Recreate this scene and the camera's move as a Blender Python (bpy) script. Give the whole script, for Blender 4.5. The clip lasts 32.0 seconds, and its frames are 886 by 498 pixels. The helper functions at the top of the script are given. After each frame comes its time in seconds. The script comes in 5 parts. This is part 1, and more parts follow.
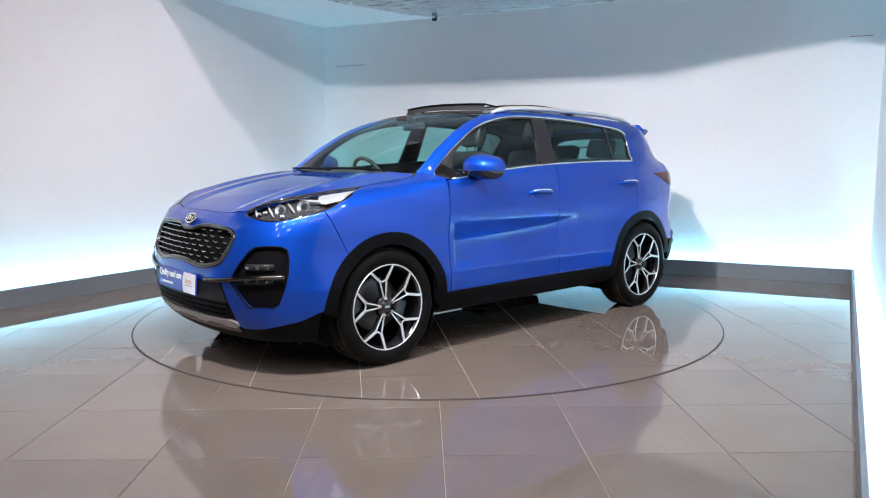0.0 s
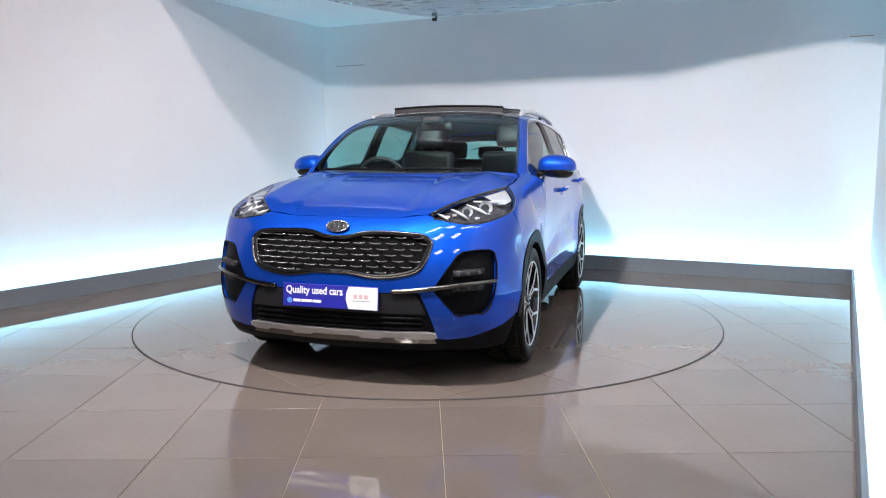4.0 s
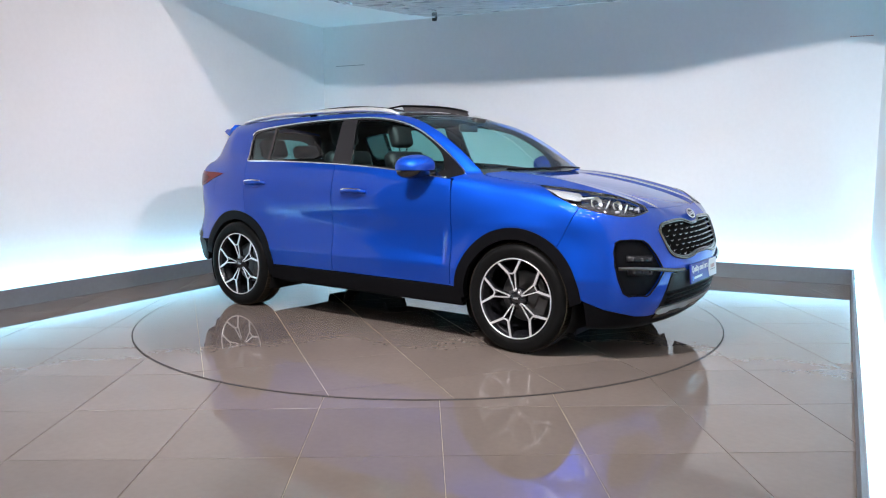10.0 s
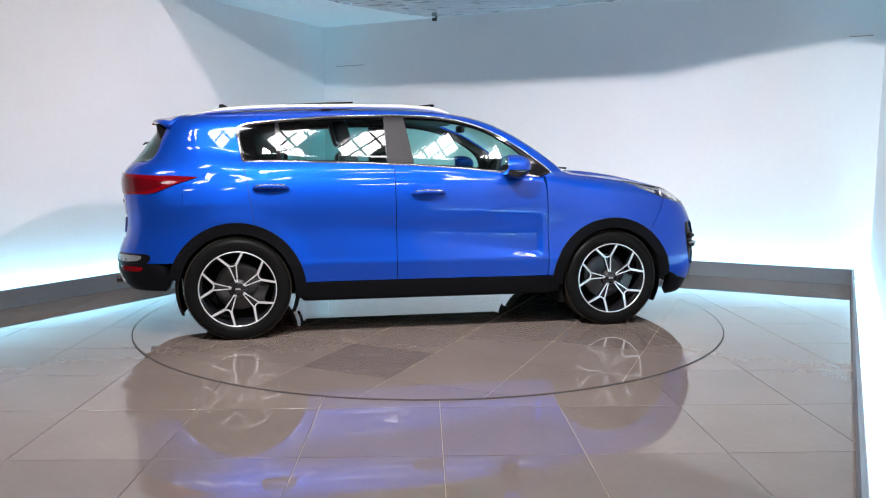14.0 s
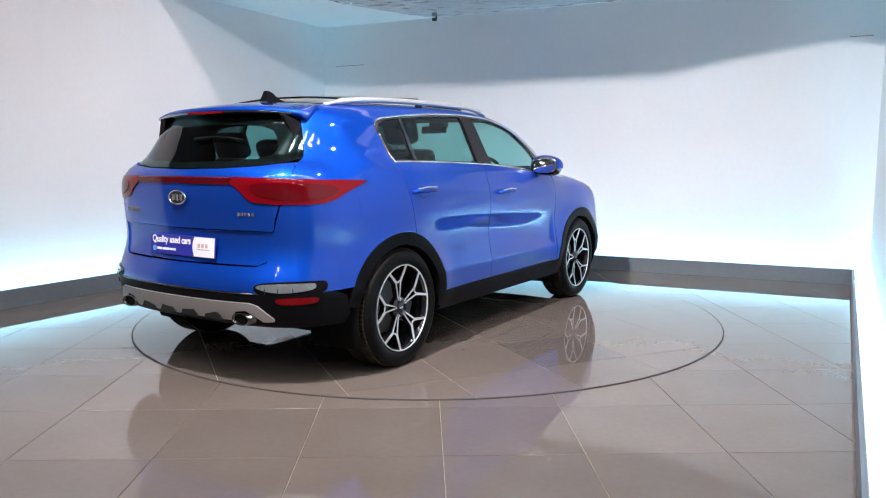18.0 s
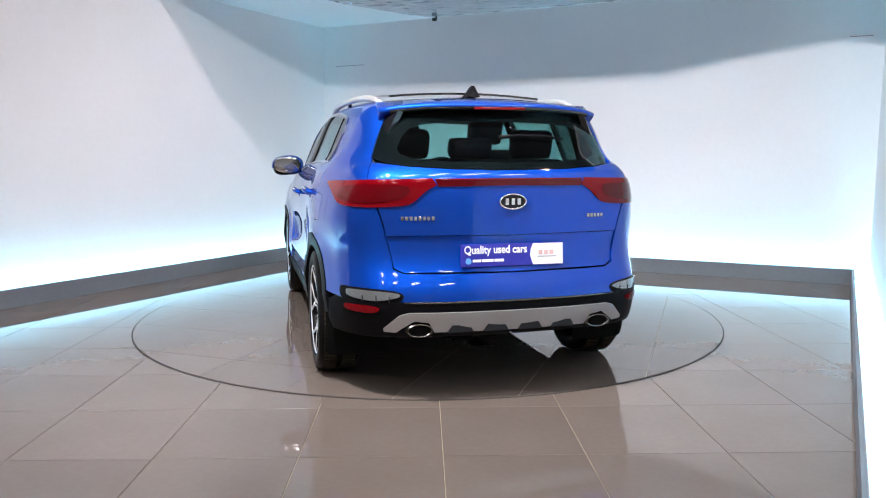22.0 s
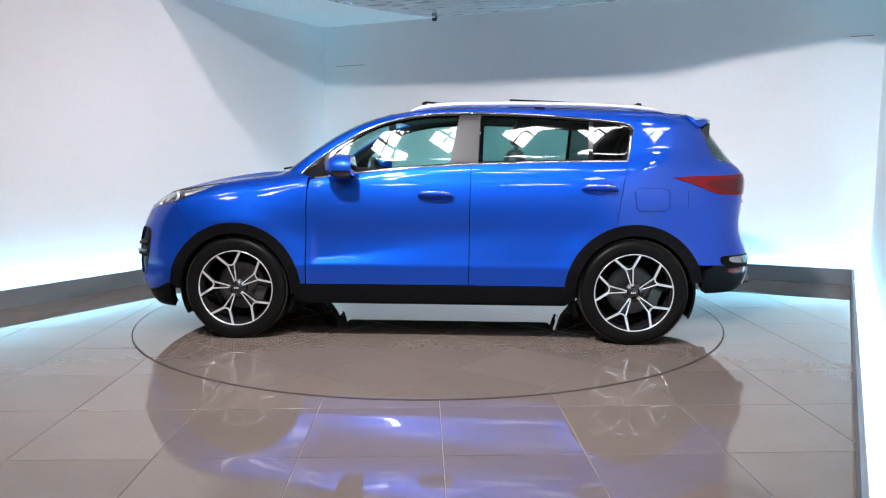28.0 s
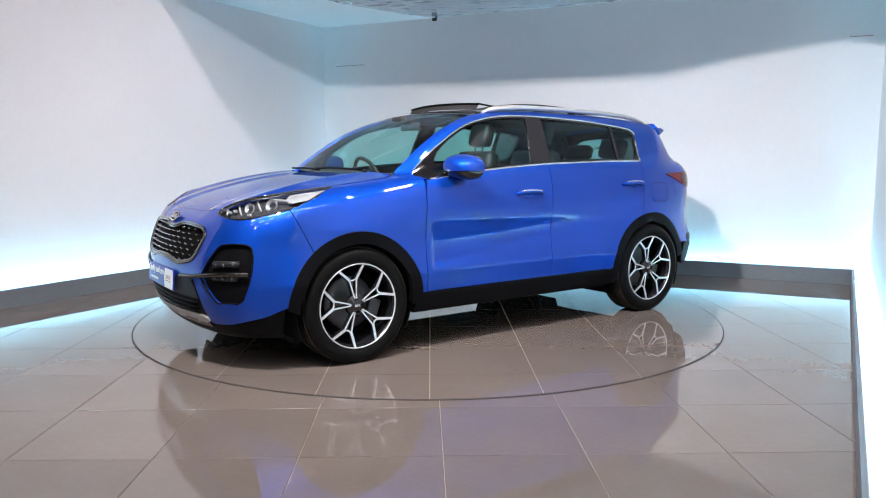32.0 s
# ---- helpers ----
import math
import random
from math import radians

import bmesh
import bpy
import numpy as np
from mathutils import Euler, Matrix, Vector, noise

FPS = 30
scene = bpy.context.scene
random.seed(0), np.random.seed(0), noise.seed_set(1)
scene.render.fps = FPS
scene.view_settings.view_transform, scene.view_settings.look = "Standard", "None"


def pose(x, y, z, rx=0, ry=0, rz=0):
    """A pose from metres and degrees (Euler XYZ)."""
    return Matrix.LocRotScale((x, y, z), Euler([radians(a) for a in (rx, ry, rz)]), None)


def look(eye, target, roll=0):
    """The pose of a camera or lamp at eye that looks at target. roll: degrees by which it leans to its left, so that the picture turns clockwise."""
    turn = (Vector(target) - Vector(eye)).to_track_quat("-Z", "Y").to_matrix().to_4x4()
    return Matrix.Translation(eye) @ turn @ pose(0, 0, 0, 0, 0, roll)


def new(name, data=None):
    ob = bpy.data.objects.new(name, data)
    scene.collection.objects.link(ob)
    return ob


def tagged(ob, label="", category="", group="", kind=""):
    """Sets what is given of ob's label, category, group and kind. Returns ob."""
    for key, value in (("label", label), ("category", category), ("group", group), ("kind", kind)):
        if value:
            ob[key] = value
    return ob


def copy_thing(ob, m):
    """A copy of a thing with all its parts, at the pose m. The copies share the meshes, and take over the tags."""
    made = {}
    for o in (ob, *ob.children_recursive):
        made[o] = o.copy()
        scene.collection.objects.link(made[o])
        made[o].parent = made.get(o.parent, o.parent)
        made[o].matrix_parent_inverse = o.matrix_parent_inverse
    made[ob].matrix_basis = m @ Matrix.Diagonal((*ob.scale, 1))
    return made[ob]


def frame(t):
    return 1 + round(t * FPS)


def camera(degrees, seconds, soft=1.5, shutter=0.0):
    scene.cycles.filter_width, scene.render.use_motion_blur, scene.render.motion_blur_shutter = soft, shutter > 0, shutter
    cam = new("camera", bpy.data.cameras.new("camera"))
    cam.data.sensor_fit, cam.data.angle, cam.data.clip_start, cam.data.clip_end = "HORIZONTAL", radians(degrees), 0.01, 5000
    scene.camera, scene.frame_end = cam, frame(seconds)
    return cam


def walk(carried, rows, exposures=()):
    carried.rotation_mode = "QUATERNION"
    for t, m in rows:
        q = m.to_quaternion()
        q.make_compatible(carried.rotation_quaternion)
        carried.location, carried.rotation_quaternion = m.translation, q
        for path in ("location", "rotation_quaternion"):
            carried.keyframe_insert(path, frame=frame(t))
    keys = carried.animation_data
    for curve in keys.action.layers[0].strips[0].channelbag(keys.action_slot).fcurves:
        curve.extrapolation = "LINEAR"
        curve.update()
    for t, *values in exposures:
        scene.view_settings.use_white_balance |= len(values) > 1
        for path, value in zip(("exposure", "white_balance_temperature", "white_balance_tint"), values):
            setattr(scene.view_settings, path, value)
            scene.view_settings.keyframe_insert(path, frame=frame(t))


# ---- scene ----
cam = camera(62.4, 32.0, soft=1.1)
EYE = pose(0, -5.87, 1.228, 82.99, 0, -1.04)
walk(cam, [(0.0, EYE), (32.0, EYE)])

# ---- light: the dim hall round the booth, two flood lamps in it, its roof lights and the booth's led troughs ----
world = bpy.data.worlds.new("world")
scene.world = world
world.use_nodes = True
world.node_tree.nodes["Background"].inputs[0].default_value = (0.75, 0.82, 1.0, 1)
world.node_tree.nodes["Background"].inputs[1].default_value = 0.02
scene.view_settings.exposure = 0.08


def lamp(name, eye, target, sx, sy, watts, colour, spread=180):
    d = bpy.data.lights.new(name, "AREA")
    d.shape, d.size, d.size_y, d.energy, d.color = "RECTANGLE", sx, sy, watts, colour
    d.spread = radians(spread)
    ob = new(name, d)
    ob.matrix_world = look(eye, target)
    return ob


lamp("flood_lamp", (2.2, -2.3, 4.0), (-3.1, 1.0, 1.65), 0.16, 0.16, 36, (1.0, 0.85, 0.88), 98)
lamp("flood_lamp", (-1.1, -3.5, 3.95), (1.25, 0.1, 0.2), 0.16, 0.16, 142, (1.0, 0.95, 0.97), 114)
# ---- materials ----
def material(name, colour, rough=0.5, metal=0.0, grain=0.0, scale=40.0, bump=0.0, big=0.0, coat=0.0, spec=0.5, rough_var=0.0):
    """A Principled surface whose colour, gloss and relief vary at two scales."""
    m = bpy.data.materials.new(name)
    m.use_nodes = True
    nt = m.node_tree
    b = nt.nodes["Principled BSDF"]
    b.inputs["Base Color"].default_value = (*colour, 1)
    b.inputs["Roughness"].default_value, b.inputs["Metallic"].default_value = rough, metal
    b.inputs["Coat Weight"].default_value, b.inputs["Specular IOR Level"].default_value = coat, spec
    b.inputs["Coat Roughness"].default_value = 0.03
    tc = nt.nodes.new("ShaderNodeTexCoord")
    if grain or bump or big or rough_var:
        n1, n2 = nt.nodes.new("ShaderNodeTexNoise"), nt.nodes.new("ShaderNodeTexNoise")
        n1.inputs["Scale"].default_value, n1.inputs["Detail"].default_value = scale, 4
        n2.inputs["Scale"].default_value, n2.inputs["Detail"].default_value = scale / 18, 3
        nt.links.new(tc.outputs["Object"], n1.inputs["Vector"])
        nt.links.new(tc.outputs["Object"], n2.inputs["Vector"])
        mix = nt.nodes.new("ShaderNodeMix")
        mix.data_type, mix.blend_type = "RGBA", "MULTIPLY"
        mix.inputs[0].default_value = 1.0
        ra, rb = nt.nodes.new("ShaderNodeMapRange"), nt.nodes.new("ShaderNodeMapRange")
        for r, n, amp in ((ra, n1, grain), (rb, n2, big)):
            r.inputs["From Min"].default_value, r.inputs["From Max"].default_value = 0.3, 0.7
            r.inputs["To Min"].default_value, r.inputs["To Max"].default_value = 1 - amp, 1 + amp
            nt.links.new(n.outputs["Fac"], r.inputs["Value"])
        mul = nt.nodes.new("ShaderNodeMath")
        mul.operation = "MULTIPLY"
        nt.links.new(ra.outputs[0], mul.inputs[0])
        nt.links.new(rb.outputs[0], mul.inputs[1])
        mix.inputs[6].default_value = (*colour, 1)
        nt.links.new(mul.outputs[0], mix.inputs[7])
        nt.links.new(mix.outputs[2], b.inputs["Base Color"])
        if rough_var:
            rr = nt.nodes.new("ShaderNodeMapRange")
            rr.inputs["From Min"].default_value, rr.inputs["From Max"].default_value = 0.3, 0.7
            rr.inputs["To Min"].default_value, rr.inputs["To Max"].default_value = max(rough - rough_var, 0.02), rough + rough_var
            nt.links.new(n2.outputs["Fac"], rr.inputs["Value"])
            nt.links.new(rr.outputs[0], b.inputs["Roughness"])
        if bump:
            bp = nt.nodes.new("ShaderNodeBump")
            bp.inputs["Strength"].default_value, bp.inputs["Distance"].default_value = bump, 0.002
            nt.links.new(n1.outputs["Fac"], bp.inputs["Height"])
            nt.links.new(bp.outputs[0], b.inputs["Normal"])
    return m


def glowing(name, colour, strength):
    m = bpy.data.materials.new(name)
    m.use_nodes = True
    b = m.node_tree.nodes["Principled BSDF"]
    b.inputs["Base Color"].default_value = (*colour, 1)
    b.inputs["Emission Color"].default_value = (*colour, 1)
    b.inputs["Emission Strength"].default_value = strength
    return m


WALL = material("wall_paint", (0.80, 0.80, 0.81), 0.55, grain=0.012, scale=25, bump=0.05, big=0.015)
CEIL = material("ceiling_board", (0.80, 0.81, 0.82), 0.6, grain=0.01, scale=20)
GREY = material("skirting_paint", (0.16, 0.18, 0.20), 0.45, grain=0.04, scale=30, big=0.06)
GREYTOP = material("skirting_cap", (0.30, 0.31, 0.34), 0.4, grain=0.04, scale=30, big=0.06)
LED = glowing("led_strip", (0.30, 0.76, 1.0), 60.0)
GROUT = material("tile_grout", (0.36, 0.30, 0.21), 0.8, grain=0.2, scale=60, big=0.2)
HALL = material("hall_paint", (0.50, 0.50, 0.52), 0.8, grain=0.05, scale=8, big=0.1)
HALLDARK = material("hall_roof_paint", (0.40, 0.41, 0.44), 0.8, grain=0.05, scale=8, big=0.1)
SKYGLOW = glowing("roof_light_glow", (1.0, 0.97, 0.97), 28.0)
DISCGAP = material("gap_rubber", (0.02, 0.02, 0.02), 0.7, grain=0.1, scale=90)
def car_paint():
    m = material("metallic_blue_paint", (0.004, 0.060, 0.46), 0.50, 0.74, coat=1.0, spec=0.0)
    nt = m.node_tree
    b = nt.nodes["Principled BSDF"]
    tc = nt.nodes.new("ShaderNodeTexCoord")
    v = nt.nodes.new("ShaderNodeTexVoronoi")
    v.inputs["Scale"].default_value = 1400
    nt.links.new(tc.outputs["Object"], v.inputs["Vector"])
    mix = nt.nodes.new("ShaderNodeMix")
    mix.data_type, mix.blend_type = "RGBA", "MIX"
    mix.inputs[6].default_value, mix.inputs[7].default_value = (0.002, 0.046, 0.37, 1), (0.006, 0.072, 0.48, 1)
    nt.links.new(v.outputs["Color"], mix.inputs[0])
    nt.links.new(mix.outputs[2], b.inputs["Base Color"])
    b.inputs["Coat Roughness"].default_value = 0.004
    b.inputs["Coat IOR"].default_value = 1.48
    return m


def glass(name, tint, gloss=0.07):
    """Thin tinted pane: mostly clear, with a mirror gloss."""
    m = bpy.data.materials.new(name)
    m.use_nodes = True
    nt = m.node_tree
    nt.nodes.remove(nt.nodes["Principled BSDF"])
    tr, gl, mx = nt.nodes.new("ShaderNodeBsdfTransparent"), nt.nodes.new("ShaderNodeBsdfGlossy"), nt.nodes.new("ShaderNodeMixShader")
    lw, pw, ad = nt.nodes.new("ShaderNodeLayerWeight"), nt.nodes.new("ShaderNodeMath"), nt.nodes.new("ShaderNodeMath")
    pw.operation, ad.operation = "POWER", "MULTIPLY_ADD"
    pw.inputs[1].default_value, ad.inputs[1].default_value, ad.inputs[2].default_value = 5.0, 0.9, gloss
    lw.inputs[0].default_value = 0.5
    nt.links.new(lw.outputs["Facing"], pw.inputs[0])
    nt.links.new(pw.outputs[0], ad.inputs[0])
    tr.inputs[0].default_value = (*tint, 1)
    gl.inputs["Roughness"].default_value = 0.01
    nt.links.new(ad.outputs[0], mx.inputs[0])
    nt.links.new(tr.outputs[0], mx.inputs[1])
    nt.links.new(gl.outputs[0], mx.inputs[2])
    nt.links.new(mx.outputs[0], nt.nodes["Material Output"].inputs[0])
    return m


PAINT = car_paint()
BLACKP = material("black_moulding_plastic", (0.004, 0.004, 0.005), 0.45, grain=0.15, scale=300, bump=0.1, spec=0.06)
GLOSSB = material("gloss_black_plastic", (0.006, 0.006, 0.007), 0.08, coat=0.6)
PILLAR = material("satin_pillar_film", (0.014, 0.014, 0.016), 0.42, spec=0.25)
CHROME = material("chrome", (0.82, 0.82, 0.84), 0.07, 1.0)
DCHROME = material("dark_chrome", (0.15, 0.14, 0.13), 0.16, 1.0)
SATIN = material("satin_aluminium", (0.74, 0.73, 0.72), 0.34, 0.75, grain=0.03, scale=200)
SKIDM = material("silver_skid_paint", (0.42, 0.41, 0.41), 0.36, 0.6, grain=0.04, scale=120)
RUBBER = material("tyre_rubber", (0.006, 0.006, 0.006), 0.38, grain=0.2, scale=160, bump=0.2, big=0.1, spec=0.06)
TREADM = material("dusty_tread_rubber", (0.030, 0.024, 0.017), 0.7, grain=0.3, scale=90, big=0.2, spec=0.1)
RIMDARK = material("rim_dark_lacquer", (0.010, 0.010, 0.012), 0.15, 0.0, coat=0.4)
RIMCUT = material("machined_rim_face", (0.80, 0.80, 0.81), 0.30, 0.65, grain=0.03, scale=200)
BARM = material("satin_grille_metal", (0.40, 0.40, 0.41), 0.22, 0.9)
DISCM = material("brake_disc_steel", (0.13, 0.13, 0.13), 0.42, 0.9, grain=0.1, scale=160)
DARKIN = material("dark_underbody", (0.005, 0.005, 0.005), 0.8, spec=0.05)
SEATM = material("black_seat_leather", (0.018, 0.018, 0.020), 0.5, grain=0.12, scale=220, bump=0.2)
DASHM = material("dark_dash_plastic", (0.016, 0.016, 0.017), 0.6, grain=0.1, scale=260, bump=0.1)
GLASSM = glass("tinted_glass", (0.52, 0.80, 0.77))
SCREENM = glass("windscreen_glass", (0.60, 0.86, 0.83))
PRIVACY = glass("privacy_glass", (0.36, 0.62, 0.60))
LENSM = glass("clear_lens", (0.92, 0.95, 0.96), 0.04)
REDM = material("red_lamp_lens", (0.13, 0.001, 0.004), 0.05, spec=0.3)
REDDARK = material("dark_red_lamp_lens", (0.075, 0.001, 0.003), 0.05, spec=0.4)
WHITEP = material("white_plate", (0.80, 0.80, 0.82), 0.4)
PLATEB = material("navy_plate", (0.020, 0.022, 0.30), 0.35)
INKRED = material("red_ink", (0.60, 0.38, 0.37), 0.5)
INKGREY = material("grey_ink", (0.35, 0.35, 0.36), 0.5)
INKBLUE = material("sky_blue_ink", (0.10, 0.30, 0.75), 0.5)
LAMPGREY = material("lamp_reflector", (0.72, 0.73, 0.75), 0.22, 0.6)
AMBER = material("amber_lens", (0.75, 0.20, 0.02), 0.2)
QUARTERG = glass("dark_privacy_glass", (0.10, 0.17, 0.17))
REVM = material("reversing_reflector", (0.42, 0.42, 0.43), 0.18, 0.7)
LAMPIN = material("lamp_bowl", (0.10, 0.10, 0.11), 0.16, 0.6)
# ---- mesh helpers ----
def part(name, bm, mat, parent=None, label="", smooth=False):
    """Links a bmesh as one mesh object, under a thing or part if one is given."""
    me = bpy.data.meshes.new(name)
    bm.to_mesh(me)
    bm.free()
    me.materials.append(mat)
    if smooth:
        me.polygons.foreach_set("use_smooth", [True] * len(me.polygons))
    ob = new(name, me)
    if parent:
        ob.parent = parent
    if label:
        ob["label"] = label
    return ob


def box(bm, x0, y0, z0, x1, y1, z1, m=None, bevel=0.0):
    made = bmesh.ops.create_cube(bm, size=1.0)["verts"]
    s = Matrix.LocRotScale(((x0 + x1) / 2, (y0 + y1) / 2, (z0 + z1) / 2), None, (x1 - x0, y1 - y0, z1 - z0))
    bmesh.ops.transform(bm, matrix=(m @ s) if m else s, verts=made)
    if bevel:
        edges = list({e for v in made for e in v.link_edges})
        bmesh.ops.bevel(bm, geom=edges, offset=bevel, segments=2, affect="EDGES", profile=0.5)
    return made


def prism(bm, pts, z0, z1):
    """An upright prism over a plan polygon, counter-clockwise."""
    lo = [bm.verts.new((x, y, z0)) for x, y in pts]
    hi = [bm.verts.new((x, y, z1)) for x, y in pts]
    n = len(pts)
    bm.faces.new(lo[::-1])
    bm.faces.new(hi)
    for i in range(n):
        bm.faces.new((lo[i], lo[(i + 1) % n], hi[(i + 1) % n], hi[i]))


# ---- the booth: skirting corners in plan, walls 0.15 m behind them ----
LF, LB, RB, RF = Vector((-4.55, -1.64)), Vector((-1.33, 3.80)), Vector((4.13, 1.14)), Vector((1.02, -4.30))
CEILZ = 3.05


def inset(a, b, d):
    """The line a-b moved outwards by d (the booth lies to the right of a-b)."""
    n = Vector((-(b - a).y, (b - a).x)).normalized()
    return a + n * d, b + n * d


def cross(p, q):
    (a, b), (c, d) = p, q
    r, s = b - a, d - c
    k = ((c - a).x * s.y - (c - a).y * s.x) / (r.x * s.y - r.y * s.x)
    return a + r * k


def offset_run(d):
    l, k, r = inset(LF, LB, d), inset(LB, RB, d), inset(RB, RF, d)
    return [l[0], cross(l, k), cross(k, r), r[1]]


def ring(name, d0, d1, z0, z1, mat, kind="structure", cat="", bevel=0.0):
    """Three runs along the booth's sides between two offsets, one object each."""
    a, b = offset_run(d0), offset_run(d1)
    for i in range(3):
        bm = bmesh.new()
        prism(bm, [a[i], a[i + 1], b[i + 1], b[i]][::-1], z0, z1)
        bmesh.ops.recalc_face_normals(bm, faces=bm.faces[:])
        ob = part(name if name.startswith("base") else name + ("_left", "_back", "_right")[i], bm, mat)
        tagged(ob, cat, kind=kind)


ring("wall", 0.15, 0.30, 0.0, CEILZ, WALL, cat="smooth white painted booth wall")
ring("baseboard", 0.0, 0.018, 0.0, 0.152, GREY, cat="dark grey painted skirting upstand in front of a light trough")
ring("trim", 0.018, 0.024, 0.0, 0.155, GREYTOP, cat="pale edge strip on top of the skirting")
ring("light_trough", 0.024, 0.15, 0.0, 0.03, WALL, cat="white floor of the light trough")
ring("led_strip", 0.035, 0.060, 0.03, 0.045, LED, cat="glowing cool white led strip in the skirting trough")

# floor tiles on a 0.6 m grid
R_DISC = 2.237
GRID = Matrix.Rotation(radians(0.5), 4, "Z") @ Matrix.Translation((0.028, -0.55, 0))
bm = bmesh.new()
box(bm, -14, -16, -0.2, 14, 6, -0.004)
tagged(part("floor", bm, GROUT), "dark mortar bed under the floor tiles", kind="structure")
def tile_material(name="polished_porcelain", colour=(0.160, 0.131, 0.114)):
    m = material(name, colour, 0.028, spec=0.62, grain=0.03, scale=30, big=0.06, rough_var=0.006)
    nt = m.node_tree
    b = nt.nodes["Principled BSDF"]
    info, hue = nt.nodes.new("ShaderNodeObjectInfo"), nt.nodes.new("ShaderNodeHueSaturation")
    rng = nt.nodes.new("ShaderNodeMapRange")
    rng.inputs["To Min"].default_value, rng.inputs["To Max"].default_value = 0.93, 1.05
    nt.links.new(info.outputs["Random"], rng.inputs["Value"])
    nt.links.new(rng.outputs[0], hue.inputs["Value"])
    src = b.inputs["Base Color"].links[0].from_socket
    nt.links.new(src, hue.inputs["Color"])
    nt.links.new(hue.outputs[0], b.inputs["Base Color"])
    return m


TILE = tile_material()
TILE_ODD = tile_material("darker_porcelain", (0.128, 0.106, 0.096))
bm = bmesh.new()
box(bm, -.2985, -.2985, -.012, .2985, .2985, 0)
bmesh.ops.bevel(bm, geom=[e for e in bm.edges if all(v.co.z > -.001 for v in e.verts)], offset=.0012, segments=1, affect="EDGES")
tile_mesh = bpy.data.meshes.new("tile")
bm.to_mesh(tile_mesh)
bm.free()
tile_mesh.materials.append(TILE)
floor = bpy.data.objects["floor"]
far = bmesh.new()
for i in range(-15, 16):
    for j in range(-20, 10):
        m = GRID @ Matrix.Translation((.3 + .6 * i, .3 + .6 * j, 0))
        c = m.translation
        if c.y > 5.2 or c.length < R_DISC - .45:
            continue
        if -4.6 < c.x < 4.6 and -4.4 < c.y < 4.6:
            ob = new("tile", tile_mesh)
            ob.parent, ob.matrix_local = floor, m
        else:
            k = len(far.verts)
            far.from_mesh(tile_mesh)
            far.verts.ensure_lookup_table()
            bmesh.ops.transform(far, matrix=m, verts=far.verts[k:])
tagged(part("tile_field", far, TILE, floor), "grey-brown porcelain tiles of the hall floor", kind="stuff")

# the turntable: a disc of the same tiles, flush with the floor, inside a narrow dark gap
turntable = new("turntable")
tagged(turntable, "round motorised turntable tiled in grey-brown porcelain", "turntable")
bm = bmesh.new()
bmesh.ops.create_cone(bm, cap_ends=True, segments=160, radius1=R_DISC + .009, radius2=R_DISC + .009, depth=.002, matrix=Matrix.Translation((0, 0, .0015)))
part("gap_ring", bm, DISCGAP, turntable, "thin black gap round the disc")
bm = bmesh.new()
bmesh.ops.create_cone(bm, cap_ends=True, segments=160, radius1=R_DISC - .004, radius2=R_DISC - .004, depth=.001, matrix=Matrix.Translation((0, 0, .0032)))
part("bed", bm, GROUT, turntable, "grout bed of the disc")


def clip_circle(poly, r, n=160):
    for k in range(n):
        a = math.tau * (k + .5) / n
        nx, ny, d = math.cos(a), math.sin(a), r * math.cos(math.pi / n)
        out = []
        for i in range(len(poly)):
            p, q = poly[i - 1], poly[i]
            sp, sq = p[0] * nx + p[1] * ny - d, q[0] * nx + q[1] * ny - d
            if (sp <= 0) != (sq <= 0):
                t = sp / (sp - sq)
                out.append((p[0] + (q[0] - p[0]) * t, p[1] + (q[1] - p[1]) * t))
            if sq <= 0:
                out.append(q)
        poly = out
        if len(poly) < 3:
            return []
    return poly


DISC_TURN, DISC_DX, DISC_DY = -34.5, 0.0, 0.0
for i in range(-5, 5):
    for j in range(-5, 5):
        sq = [(.0015, .0015), (.5985, .0015), (.5985, .5985), (.0015, .5985)]
        poly = clip_circle([(x + .6 * i + DISC_DX, y + .6 * j + DISC_DY) for x, y in sq], R_DISC)
        if poly:
            bm = bmesh.new()
            prism(bm, poly, .002, .005)
            bmesh.ops.rotate(bm, verts=bm.verts[:], cent=(0, 0, 0), matrix=Matrix.Rotation(radians(DISC_TURN), 3, "Z"))
            odd = (i, j) == (0, -3)
            part("tile", bm, TILE_ODD if odd else TILE, turntable, "darker replacement tile" if odd else "")

# ceiling of the booth: its unseen front edge is bent to shade the upper walls
bm = bmesh.new()
cr = offset_run(0.15)
EDGE = [(-2.86, 1.78), (-2.5, 1.53), (-.72, .47), (-.15, .10), (.5, -.20), (.9, -.40), (1.48, -.34), (2.2, -.35), (2.45, -1.05), (2.62, -1.6)]
prism(bm, [tuple(cr[1])] + EDGE + [tuple(cr[2])], CEILZ - .12, CEILZ)
bmesh.ops.recalc_face_normals(bm, faces=bm.faces[:])
tagged(part("ceiling", bm, CEIL), "white booth ceiling", kind="structure")

# the unseen hall behind the camera, its walls and roof lightened to bounce light back
bm = bmesh.new()
for a in ((-14, -16, -.2, -13.8, 6, 6), (13.8, -16, -.2, 14, 6, 6), (-14, -16.2, -.2, 14, -16, 6), (-14, 6, -.2, 14, 6.2, 6)):
    box(bm, *a)
tagged(part("wall_hall", bm, HALL), "unseen plain walls of the surrounding hall, pale to bounce light", kind="structure")
bm = bmesh.new()
box(bm, -14, -16, 6, 14, 6, 6.2)
tagged(part("ceiling_hall", bm, HALLDARK), "grey roof of the surrounding hall", kind="structure")


